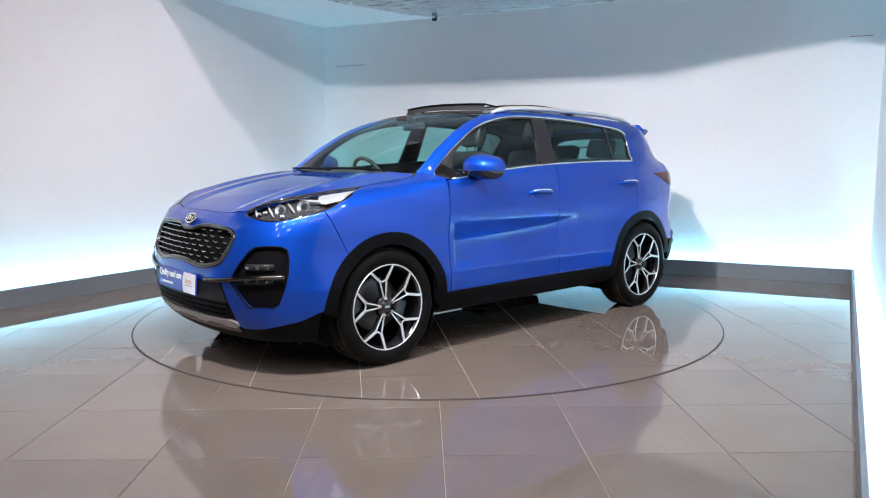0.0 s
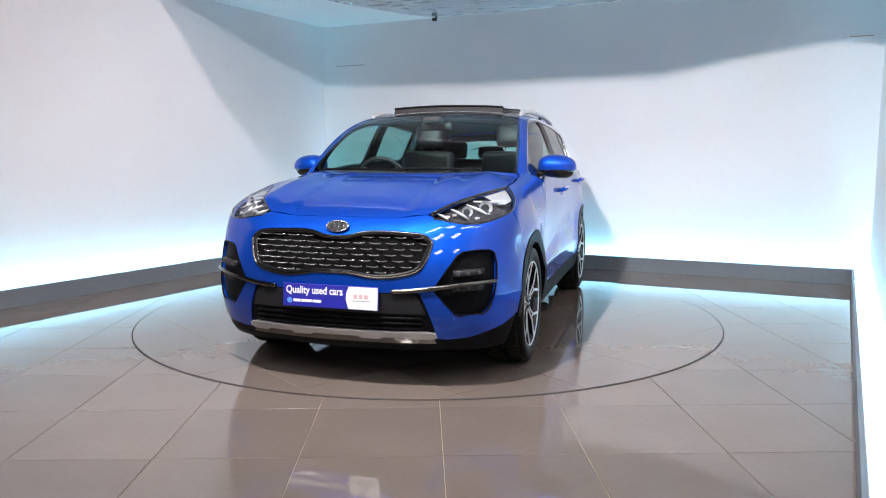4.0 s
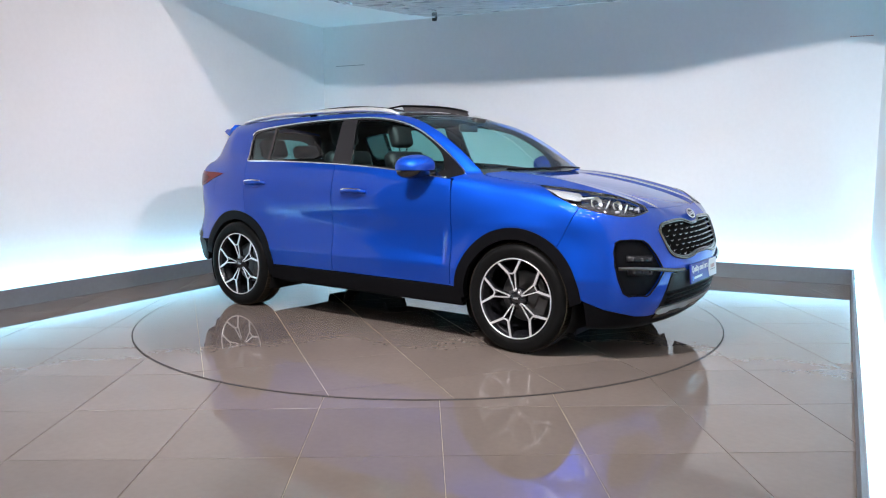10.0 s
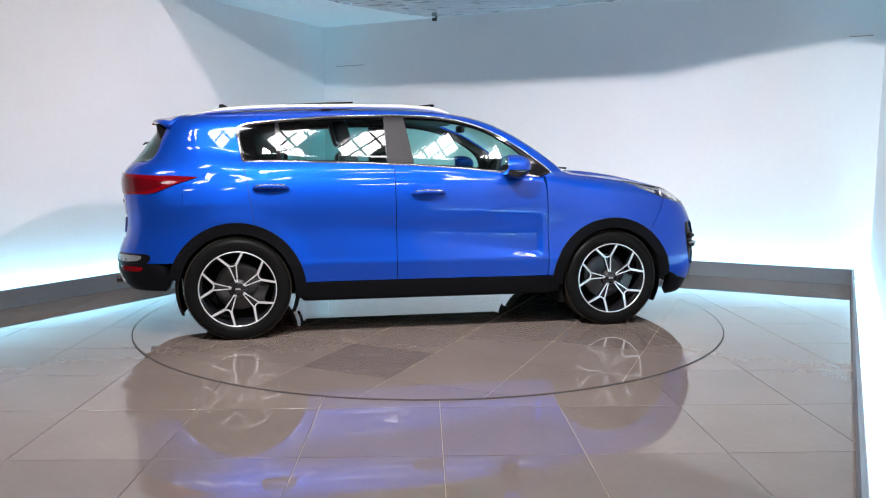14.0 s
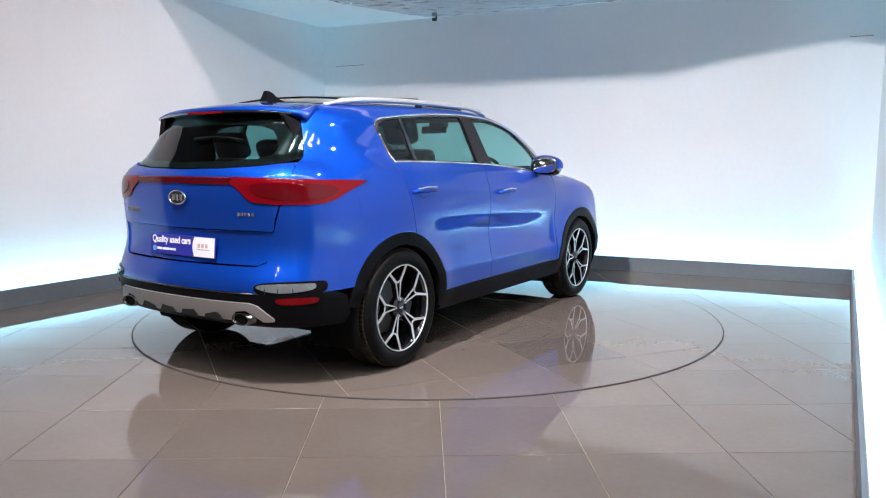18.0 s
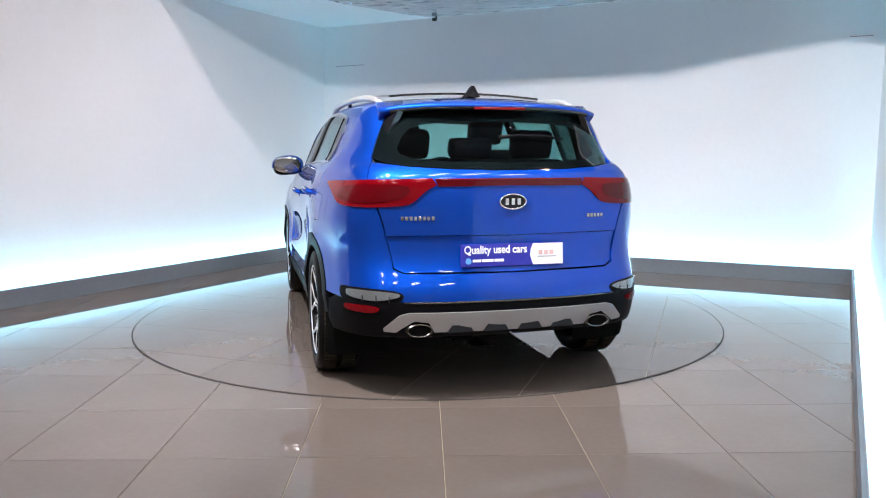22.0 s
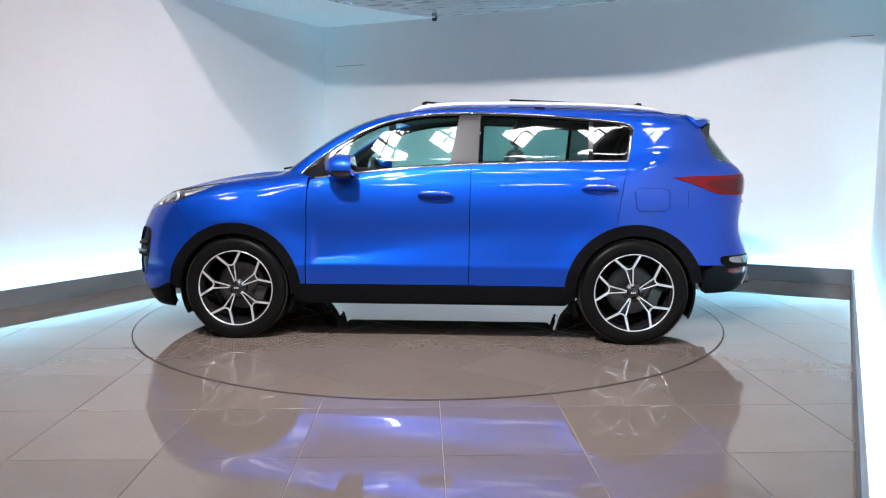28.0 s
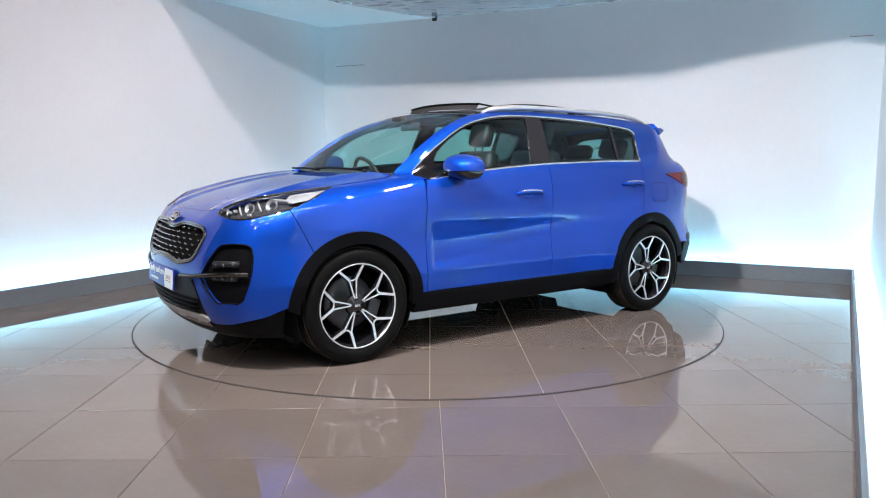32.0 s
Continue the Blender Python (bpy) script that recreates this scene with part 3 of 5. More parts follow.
quarter_top = [q for q in smooth_line(dlo_top, 4)[::-1] if q[0] < -1.15]
QLINE = [(-1.655, .745), (-1.665, .9), (-1.655, 1.06)]
D_EDGE = [tuple(q) for q in on_body([(-1.80, .545, 1.478), (-1.83, .595, 1.43), (-1.86, .635, 1.36), (-1.885, .665, 1.29), (-1.91, .682, 1.245), (-1.95, .685, 1.215), (-1.98, .68, 1.17), (-1.99, .675, 1.12), (-1.99, .67, 1.06)], (-.72, .66, .2))]
quarter = flank([(-1.2165, .815), (-1.235, .95), (-1.262, 1.1), (-1.283, 1.206)]) + flank([(-1.30, 1.26)] + quarter_top + [(-1.19, 1.482)]) + roof_side[4:] + D_EDGE + flank([(-1.90, 1.058), (-1.80, 1.06), (-1.667, 1.06), (-1.667, .9), (-1.657, .725)]) + flank(arc(-AXLE, ARCH_R, 131, 74, 16))

for mir, s in both_sides:
    sheet("front_door", panel((0, 1, 0), side(front_door), mirror=mir, res=.015), PAINT, car)
    sheet("rear_door", panel((0, 1, 0), side(rear_door), mirror=mir, res=.015), PAINT, car)
    sheet("front_wing", panel((0, .8, .6), fender, mirror=mir, res=.018, gap=.0016), PAINT, car)
    sheet("roof_pillar", panel((0, .72, .69), cantrail, mirror=mir, res=.03, gap=.001), PAINT, car)
    flap = smooth_line([(-1.34, 1.03), (-1.47, 1.035), (-1.545, 1.02), (-1.55, .95), (-1.54, .895), (-1.45, .885), (-1.35, .89), (-1.33, .96)], 3, True)
    sheet("rear_quarter", panel((-.45, .78, .43), quarter, holes=[] if mir else [flank(flap)], mirror=mir, res=.02, gap=.0002), PAINT, car)
    if not mir:
        sheet("fuel_flap", panel((-.45, .78, .43), flank(flap), res=.03, gap=.0028, off=.0005), PAINT, car)
sheet("bonnet", panel((0, 0, 1), bonnet, both=True, res=.022), PAINT, car)
hatch = top([(.04, -.02), (.04, .40), (.01, .42), (-.50, .42), (-.53, .40), (-.53, -.02)])
sheet("roof", panel((0, 0, 1), roof, holes=[hatch], both=True, res=.05, off=-.002), GLOSSB, car, "gloss black panoramic roof")
sheet("windscreen", panel((.55, 0, .83), windscreen, both=True, res=.05, off=-.004, flange=False), SCREENM, car, "tinted windscreen").visible_shadow = False

# front bumper with its openings
grille_up = [(-.02, .815), (.07, .820), (.15, .840), (.25, .845), (.42, .838), (.485, .826), (.522, .795)]
grille_low = [(.522, .775), (.50, .70), (.465, .652), (.40, .628), (.29, .612), (.19, .618), (.10, .632), (-.02, .634)]
grille_half = [(-G, .812)] + [q for q in smooth_line(grille_up, 3) + smooth_line(grille_low, 3) if q[0] > .01] + [(-G, .632)]
intake = [(.795, .750), (.735, .752), (.675, .745), (.650, .725), (.605, .655), (.556, .575), (.550, .548), (.60, .482), (.648, .424), (.668, .414), (.775, .420), (.800, .44), (.824, .52), (.832, .60), (.828, .68), (.815, .735)]
bumper = top([(2.044, -G), (2.043, .15), (2.034, .32), (2.007, .462)]) + lamp_low[1:13] + flank(WING_CUT + arc(AXLE, ARCH_R, 50.2, 6, 14)) + flank([(1.90, .340)]) + nose([(.70, .290), (.60, .280), (.545, .285), (.525, .40), (.475, .535)] + [(-G, z) for z in np.linspace(.535, .92, 12)])
sheet("front_bumper", panel((.75, .66, .05), bumper, holes=[nose(grille_half), nose(intake)], both=True, res=.022, gap=.0012), PAINT, car)

# rear bumper and tailgate
gate = rear([(-G, 1.168)]) + rear([(.3, 1.174), (.5, 1.186), (.60, 1.200)]) + D_EDGE[5:] + rear([(.655, .98), (.630, .90), (.622, .85), (.612, .846), (-G, .846)])
sheet("tailgate", panel((-1, 0, .1), gate, both=True, res=.03, thick=.02, gap=.0015), PAINT, car)
gate_low = rear([(-G, .846), (.612, .846), (.622, .85), (.605, .80), (.585, .69), (.54, .668), (-G, .665)])
sheet("tailgate_recess", panel((-1, 0, .1), gate_low, both=True, res=.03, off=-.010, gap=.0015), PAINT, car, "blue number plate recess")
rbump = rear([(-G, .66), (.54, .663), (.592, .685), (.612, .80), (.637, .90), (.660, .975)]) + D_EDGE[-1:] + flank([(-1.90, 1.058), (-1.80, 1.06), (-1.667, 1.06), (-1.667, .9), (-1.657, .725)]) + flank(arc(-AXLE, ARCH_R, 131, 155, 8)) + flank([(-1.85, .53)]) + rear([(.76, .53), (.55, .53)] + [(-G, z) for z in np.linspace(.525, .65, 7)])
sheet("rear_bumper", panel((-.75, .66, 0), rbump, both=True, res=.03, gap=.0003), PAINT, car)
glass_edge = rear([(-G, 1.175), (.3, 1.180), (.5, 1.192), (.60, 1.206)]) + D_EDGE[4::-1] + rear([(.3, 1.485), (-G, 1.487)])
sheet("rear_window", panel((-.75, 0, .66), glass_edge, both=True, res=.05, off=-.003, flange=False), PRIVACY, car, "dark tinted rear window").visible_shadow = False

inner_edge = [tuple(q) for q in on_body([(-1.0, y, z) for y, z in ((-G, 1.208), (.30, 1.214), (.46, 1.226), (.525, 1.25), (.535, 1.28), (.505, 1.34), (.465, 1.38), (.40, 1.40), (.3, 1.41), (-G, 1.415))], (-1, 0, 0))]
sheet("window_border", panel((-.75, 0, .66), glass_edge, holes=[inner_edge], both=True, res=.05, off=-.0055, gap=.0008, flange=False), GLOSSB, car, "black border of the rear window")

# black mouldings: arches, sills, lower bumpers
for mir, s in both_sides:
    for cx, lo, hi in ((AXLE, 4, 184), (-AXLE, -4, 170)):
        ring_out, ring_in = arc(cx, ARCH_R + .006, lo, hi, 40), arc(cx, .382, hi, lo - 4, 40)
        sheet("wheel_arch", panel((0, 1, 0), flank(ring_out + ring_in), mirror=mir, res=.04, off=.005, thick=.05, gap=0), BLACKP, car, "black plastic wheel arch moulding")
    sill = [(-.86, SILLZ - .004), (.865, SILLZ - .004), (.93, .36), (.93, .27), (.80, .262), (-.80, .266), (-.93, .275), (-.93, .36)]
    sheet("sill", panel((0, 1, 0), side(sill), mirror=mir, res=.06, off=.006, thick=.08, gap=0), BLACKP, car, "black plastic sill moulding")
chin = flank([(1.80, .40), (1.88, .341)]) + nose([(.70, .292), (.60, .282), (.545, .288), (.525, .40), (.475, .535)] + [(-G, z) for z in np.linspace(.535, .205, 10)] + [(.55, .205)]) + flank([(1.98, .21), (1.80, .21)])
sheet("lower_grille", panel((.75, .66, .05), chin, both=True, res=.04, off=-.006, thick=.05, gap=.0), BLACKP, car, "black plastic lower bumper and air intake")
valance = rear([(-G, .521), (.55, .525), (.76, .525)]) + flank([(-1.86, .527), (-1.80, .50), (-1.77, .40), (-1.80, .345)]) + rear([(.6, .34)] + [(-G, z) for z in np.linspace(.34, .505, 7)])
sheet("rear_valance", panel((-.75, .66, 0), valance, both=True, res=.04, off=.004, thick=.05, gap=0), BLACKP, car, "black plastic rear bumper valance")


# dark floor pan, bulkheads and engine bay
bm = bmesh.new()
for q in ((-1.75, -.55, .24, .98, .55, 1.03), (.97, -.55, .24, 1.88, .55, .88), (-2.02, -.50, .36, -1.74, .50, .95), (-.92, .55, .24, .92, .85, 1.02), (-.92, -.85, .24, .92, -.55, 1.02)):
    box(bm, *q, bevel=.03)
part("floor_pan", bm, DARKIN, car, "black underbody")
for mir, s in both_sides:
    for poly in (front_door, rear_door):
        sheet("door_lining", panel((0, 1, 0), side(poly), mirror=mir, res=.08, off=-.035, gap=.01, flange=False), DASHM, car, "dark inner door lining")
for mir, s in both_sides:
    for cx in (AXLE, -AXLE):
        bm = bmesh.new()
        prof = [(r_, y_) for r_, y_ in ((.385, .885), (.40, .87), (.415, .84), (.42, .55))]
        rows = [[bm.verts.new((cx + r_ * math.cos(a), s * y_, HUBZ + r_ * math.sin(a))) for r_, y_ in prof] for a in np.radians(np.linspace(-25, 205, 30))]
        for a, b in zip(rows, rows[1:]):
            for k in range(3):
                bm.faces.new((a[k], b[k], b[k + 1], a[k + 1]))
        part("wheel_liner", bm, DARKIN, car, "black wheel housing liner", True)
# ---- wheels ----
def revolve(bm, prof, n=64):
    """Turns a profile of (radius, depth) round the wheel's axle, which runs along y."""
    rings = [[bm.verts.new((r * math.cos(math.tau * k / n), d, r * math.sin(math.tau * k / n))) for k in range(n)] for r, d in prof]
    for a, b in zip(rings, rings[1:]):
        for k in range(n):
            bm.faces.new((a[k], b[k], b[(k + 1) % n], a[(k + 1) % n]))
    bmesh.ops.recalc_face_normals(bm, faces=bm.faces[:])


def wheel_at(x, s):
    """One wheel, its outer face to the side s."""
    w = new("wheel")
    w.parent = car
    w.matrix_local = pose(x, s * .80, HUBZ + .006, 0, 0, 0 if s > 0 else 180)
    bm = bmesh.new()
    revolve(bm, [(.250, -.10), (.262, -.118), (.30, -.122), (.335, -.112), (.348, -.09), (.351, -.06), (.3515, -.0), (.351, .06), (.348, .088), (.336, .110), (.312, .119), (.285, .117), (.264, .110), (.252, .096)], 96)
    part("tyre", bm, RUBBER, w, "black low-profile tyre", True)
    bm = bmesh.new()
    for k in range(84):
        for row in (-1, 1):
            m = Matrix.Rotation(math.tau * (k + (row > 0) * .5) / 84, 4, "Y")
            box(bm, -.0095, row * .052 - .036, .345, .0095, row * .052 + .036, .3545, m)
    tagged(part("tread", bm, TREADM, w), kind="stuff")
    bm = bmesh.new()
    revolve(bm, [(.255, .100), (.2585, .110), (.2565, .1130), (.2515, .1115), (.2505, .107)], 72)
    part("rim", bm, RIMCUT, w, "machined alloy rim lip", True)
    bm = bmesh.new()
    revolve(bm, [(.251, .1075), (.243, .098), (.236, .075), (.228, .02), (.222, -.06), (.23, -.10)], 72)
    part("barrel", bm, RIMDARK, w, "dark lacquered rim barrel", True)
    bm = bmesh.new()
    revolve(bm, [(.0005, -.02), (.12, -.02), (.16, -.02), (.165, -.03)], 48)
    part("brake_disc", bm, DISCM, w, "bare steel brake disc", True)
    bm = bmesh.new()
    box(bm, -.19, -.05, -.06, -.11, .035, .07, Matrix.Rotation(radians(-20), 4, "Y"), bevel=.01)
    part("caliper", bm, DISCM, w, "grey brake caliper")
    bm = bmesh.new()
    revolve(bm, [(.0005, -.07), (.228, -.07)], 32)
    part("backplate", bm, DARKIN, w)

    def bar(bm, a, b, w0, w1, d0, d1, t=.03, bev=.004):
        """A tapering bar in the rim's plane from polar point a to b."""
        pa, pb = Vector((a[0] * math.cos(a[1]), 0, a[0] * math.sin(a[1]))), Vector((b[0] * math.cos(b[1]), 0, b[0] * math.sin(b[1])))
        u = (pb - pa).normalized()
        n = Vector((-u.z, 0, u.x))
        c = []
        for p, ww, d in ((pa, w0, d0), (pb, w1, d1)):
            for sg in (-1, 1):
                for dd, sh in ((d, 1.0), (d - t, .8)):
                    c.append(bm.verts.new(p + n * ww * sg * sh + Vector((0, dd, 0))))
        for q in ((0, 2, 3, 1), (4, 5, 7, 6), (0, 1, 5, 4), (2, 6, 7, 3), (0, 4, 6, 2), (1, 3, 7, 5)):
            bm.faces.new([c[i] for i in q])

    dark, cut = bmesh.new(), bmesh.new()
    for k in range(5):
        a = math.tau * k / 5 + math.pi / 2 - .19
        for sg in (-1, 1):
            for bm_, dd, ex in ((dark, -.004, .0045), (cut, 0, 0)):
                bar(bm_, (.046, a + sg * .12), (.168, a + sg * .145), .0034 + ex, .0048 + ex, .086 + dd, .099 + dd)
                bar(bm_, (.160, a + sg * .120), (.252, a + sg * .335), .0078 + ex, .0070 + ex, .099 + dd, .108 + dd)
        for bm_, dd, ex in ((dark, -.004, .004), (cut, 0, 0)):
            bar(bm_, (.166, a - .14), (.158, a), .0045 + ex, .0045 + ex, .0965 + dd, .0945 + dd)
            bar(bm_, (.166, a + .14), (.158, a), .0045 + ex, .0045 + ex, .0965 + dd, .0945 + dd)
    for bm_ in (dark, cut):
        bmesh.ops.recalc_face_normals(bm_, faces=bm_.faces[:])
    part("spoke", dark, RIMDARK, w, "dark lacquered spoke flanks")
    part("spoke", cut, RIMCUT, w, "machined bright double spokes")
    bm = bmesh.new()
    revolve(bm, [(.066, .05), (.066, .080), (.060, .086), (.034, .086), (.034, .09), (.030, .093), (.0005, .094)], 40)
    part("hub_cap", bm, RIMDARK, w, "black wheel centre cap", True)
    bm = bmesh.new()
    for k in range(3):
        box(bm, -.016 + k * .012, .0935, -.006, -.008 + k * .012, .0955, .006)
    part("emblem", bm, LAMPGREY, w)
    for k in range(5):
        bm = bmesh.new()
        m = Matrix.Rotation(math.tau * (k + .5) / 5 + math.pi / 2 + .19, 4, "Y") @ Matrix.Translation((.052, .085, 0)) @ Matrix.Rotation(math.pi / 2, 4, "X")
        bmesh.ops.create_cone(bm, cap_ends=True, segments=6, radius1=.0095, radius2=.008, depth=.022, matrix=m)
        part("wheel_nut", bm, LAMPGREY, w)
    return w


for wx in (AXLE, -AXLE):
    for ws in (1, -1):
        wheel_at(wx, ws)
# ---- glazing and trim on the sides ----
front_pane = smooth_line([(-.118, 1.190), (.10, 1.180), (.40, 1.153), (.66, 1.122)], 3) + smooth_line([(.715, 1.155), (.66, 1.265), (.50, 1.375), (.34, 1.452), (.10, 1.502), (-.10, 1.514), (-.175, 1.514)], 3)
rear_pane = [(-.325, 1.514), (-.312, 1.202)] + smooth_line([(-.5, 1.208), (-.75, 1.214), (-1.03, 1.217)], 3) + [(-1.045, 1.473)] + smooth_line([(-.95, 1.482), (-.65, 1.503), (-.40, 1.514)], 3)
quarter_pane = [(-1.062, 1.219), (-1.25, 1.221)] + smooth_line([(-1.275, 1.26), (-1.305, 1.36), (-1.305, 1.415), (-1.27, 1.438), (-1.20, 1.455), (-1.075, 1.470)], 3)
b_pillar = [(-.178, 1.518), (-.12, 1.186), (-.308, 1.198), (-.322, 1.518)]


def strip(pts, d, off=0.0, n=3):
    """A smooth run of points resting on the body."""
    return [tuple(q) for q in on_body([(q[0], .3, q[1]) if len(q) == 2 else q for q in smooth_line(pts, n)], d, off)]


for mir, s in both_sides:
    fl = lambda pts: [(x, s * y, z) for x, y, z in pts]
    sheet("window_frame", panel((0, 1, 0), dlo3, holes=[flank(front_pane), flank(rear_pane), flank(quarter_pane)], mirror=mir, res=.05, gap=.001, off=-.002), GLOSSB, car, "gloss black window surround")
    for name, poly, mat, lab in (("door_window", front_pane, GLASSM, "green-tinted door glass"), ("rear_door_window", rear_pane, PRIVACY, "dark tinted rear door glass"), ("quarter_window", quarter_pane, QUARTERG, "dark tinted fixed quarter glass")):
        sheet(name, panel((0, 1, 0), flank(poly), mirror=mir, res=.06, off=-.006, gap=-.004, flange=False), mat, car, lab).visible_shadow = False
    sheet("b_pillar", panel((0, 1, 0), flank(b_pillar), mirror=mir, res=.05, off=.002, gap=.001), PILLAR, car, "satin dark grey door pillar")
    for name, pts in (("window_trim", dlo_low), ("window_trim", dlo_top[:-1])):
        bm = bmesh.new()
        tube(bm, fl(strip(pts, (0, 1, 0), .001, 5)), .0085 if pts is dlo_low else .0075, 6, flat=.55)
        part(name, bm, CHROME, car, "bright chrome window trim", True)
    bm = bmesh.new()
    tube(bm, fl(strip([(-1.318, 1.375), (-1.305, 1.30), (-1.285, 1.215)], (0, 1, 0), .001, 4)), [.009] * 4 + [.011] * 5, 6, flat=.9)
    part("window_trim", bm, CHROME, car, "bright chrome window trim", True)
    # inner linings
    sheet("lining", panel((0, .72, .69), cantrail, mirror=mir, res=.07, off=-.022, gap=.0, flange=False), DASHM, car)
    sheet("lining", panel((-.45, .78, .43), quarter, mirror=mir, res=.08, off=-.026, gap=.0, flange=False), DASHM, car)
    # door handles
    for hx, hz in ((-.03, .992), (-1.10, 1.037)):
        bm = bmesh.new()
        pts = [(hx + .112, hz - .006), (hx + .085, hz + .004), (hx + .03, hz + .007), (hx - .03, hz + .006), (hx - .085, hz), (hx - .112, hz - .010)]
        q = [Vector(v) for v in strip(pts, (0, 1, 0), 0, 3)]
        m = len(q)
        q = [v + Vector((0, .040 * math.sin(math.pi * i / (m - 1)) ** .5, 0)) for i, v in enumerate(q)]
        tube(bm, fl([tuple(v) for v in q]), [.010 + .009 * math.sin(math.pi * i / (m - 1)) ** .6 for i in range(m)], 10)
        handle = part("door_handle", bm, PAINT, car, "blue door handle with a chrome strip", True)
        bm = bmesh.new()
        tube(bm, fl([tuple(v + Vector((0, .011, .011))) for v in q[2:-2]]), .0065, 6)
        part("chrome_strip", bm, CHROME, handle, "chrome strip", True)
        bm = bmesh.new()
        tube(bm, fl(strip([(hx + .06, hz - .012), (hx + .035, hz - .036), (hx, hz - .042), (hx - .035, hz - .036), (hx - .06, hz - .012)], (0, 1, 0), -.001)), .004, 6)
        part("handle_cup", bm, PAINT, car, "", True)
    # mirror
    mirror = new("door_mirror")
    mirror.parent = car
    mirror["label"] = "blue door mirror with an indicator strip"

    def shell_of(x0, x1, y0, y1, z0, z1, e1=.78, e2=.92, n=20):
        bm = bmesh.new()
        rings = []
        pw = lambda v, e: math.copysign(abs(v) ** e, v)
        for i in range(n + 1):
            a = -math.pi / 2 + math.pi * i / n
            rings.append([bm.verts.new(((x0 + x1) / 2 + (x1 - x0) / 2 * pw(math.cos(a), e1) * pw(math.cos(b), e2), s * ((y0 + y1) / 2 + (y1 - y0) / 2 * pw(math.sin(a), e1)), (z0 + z1) / 2 + (z1 - z0) / 2 * pw(math.cos(a), e1) * pw(math.sin(b), e2))) for b in np.linspace(0, math.tau, 24, endpoint=False)])
        for a, b in zip(rings, rings[1:]):
            for k in range(24):
                bm.faces.new((a[k], b[k], b[(k + 1) % 24], a[(k + 1) % 24]))
        bmesh.ops.remove_doubles(bm, verts=bm.verts[:], dist=1e-4)
        bmesh.ops.recalc_face_normals(bm, faces=bm.faces[:])
        return bm

    bm = shell_of(.455, .690, .815, 1.072, 1.100, 1.256)
    for v in bm.verts:
        v.co.x += .18 * (abs(v.co.y) - .95) * -.6
        v.co.z += -.10 * max(0, abs(v.co.y) - .93)
    bmesh.ops.bisect_plane(bm, geom=bm.verts[:] + bm.edges[:] + bm.faces[:], plane_co=(.50, 0, 0), plane_no=(-1, 0, 0), clear_outer=True)
    bmesh.ops.bisect_plane(bm, geom=bm.verts[:] + bm.edges[:] + bm.faces[:], plane_co=(0, 0, 1.150), plane_no=(0, 0, -1), clear_outer=True)
    part("housing", bm, PAINT, mirror, "blue mirror housing", True)
    bm = shell_of(.46, .682, .822, 1.064, 1.094, 1.246)
    for v in bm.verts:
        v.co.x += .18 * (abs(v.co.y) - .95) * -.6
        v.co.z += -.10 * max(0, abs(v.co.y) - .93)
    bmesh.ops.bisect_plane(bm, geom=bm.verts[:] + bm.edges[:] + bm.faces[:], plane_co=(.505, 0, 0), plane_no=(-1, 0, 0), clear_outer=True)
    part("mirror_base", bm, GLOSSB, mirror, "gloss black lower mirror shell", True)
    bm = shell_of(.497, .515, .842, 1.054, 1.112, 1.243)
    part("mirror_glass", bm, CHROME, mirror, "mirror glass", True)
    bm = bmesh.new()
    tube(bm, [(.665, s * .90, 1.163), (.655, s * .97, 1.163), (.62, s * 1.035, 1.165), (.575, s * 1.062, 1.166)], .0065, 6)
    part("indicator", bm, LAMPGREY, mirror, "clear indicator strip", True)
    bm = bmesh.new()
    tube(bm, [(.64, s * .765, 1.125), (.62, s * .82, 1.128), (.60, s * .90, 1.135)], [.034, .026, .022], 8, flat=1.4)
    part("stalk", bm, GLOSSB, mirror, "", True)
    # roof rail
    bm = bmesh.new()
    rail = [(.16, .600, .004), (.10, .603, .018), (0, .607, .028), (-.2, .612, .034), (-.6, .612, .035), (-1.0, .602, .034), (-1.3, .585, .028), (-1.48, .572, .018), (-1.60, .562, .003)]
    base = top([(a, b) for a, b, c in rail])
    pts = smooth_line([(a[0], s * a[1], a[2] + h[2]) for a, h in zip(base, rail)], 4)
    tube(bm, pts, [.018 if 3 < i < len(pts) - 4 else .012 for i in range(len(pts))], 8, flat=1.4)
    part("roof_rail", bm, SATIN, car, "satin silver roof rail", True)
    bm = bmesh.new()
    q = Vector(top([(-.72, .60)])[0])
    box(bm, q.x - .035, s * q.y - .008, q.z - .01, q.x + .035, s * q.y + .008, q.z + .045, bevel=.005)
    part("rail_foot", bm, BLACKP, car)

# headliner and sunroof
bm_l = panel((0, 0, 1), roof, holes=[hatch], both=True, res=.1, off=-.03, flange=False, gap=0)
sheet("headlining", bm_l, DASHM, car, "dark headlining")
bm = bmesh.new()
xs, ys = np.linspace(-.52, -1.36, 9), np.linspace(-.46, .46, 13)
zz = [[q[2] + .018 + .02 * (x + 1.36) / .84 for q in top([(x, abs(y)) for y in ys])] for x in xs]
for dz in (0, .012):
    vs = [[bm.verts.new((x, y, zz[i][j] + dz)) for j, y in enumerate(ys)] for i, x in enumerate(xs)]
    for i in range(8):
        for j in range(12):
            bm.faces.new((vs[i][j], vs[i][j + 1], vs[i + 1][j + 1], vs[i + 1][j]))
    lower_vs = vs if dz == 0 else lower_vs
for i in range(8):
    for j in (0, 12):
        bm.faces.new((lower_vs[i][j], lower_vs[i + 1][j], vs[i + 1][j], vs[i][j]))
for j in range(12):
    for i in (0, 8):
        bm.faces.new((lower_vs[i][j], lower_vs[i][j + 1], vs[i][j + 1], vs[i][j]))
bmesh.ops.recalc_face_normals(bm, faces=bm.faces[:])
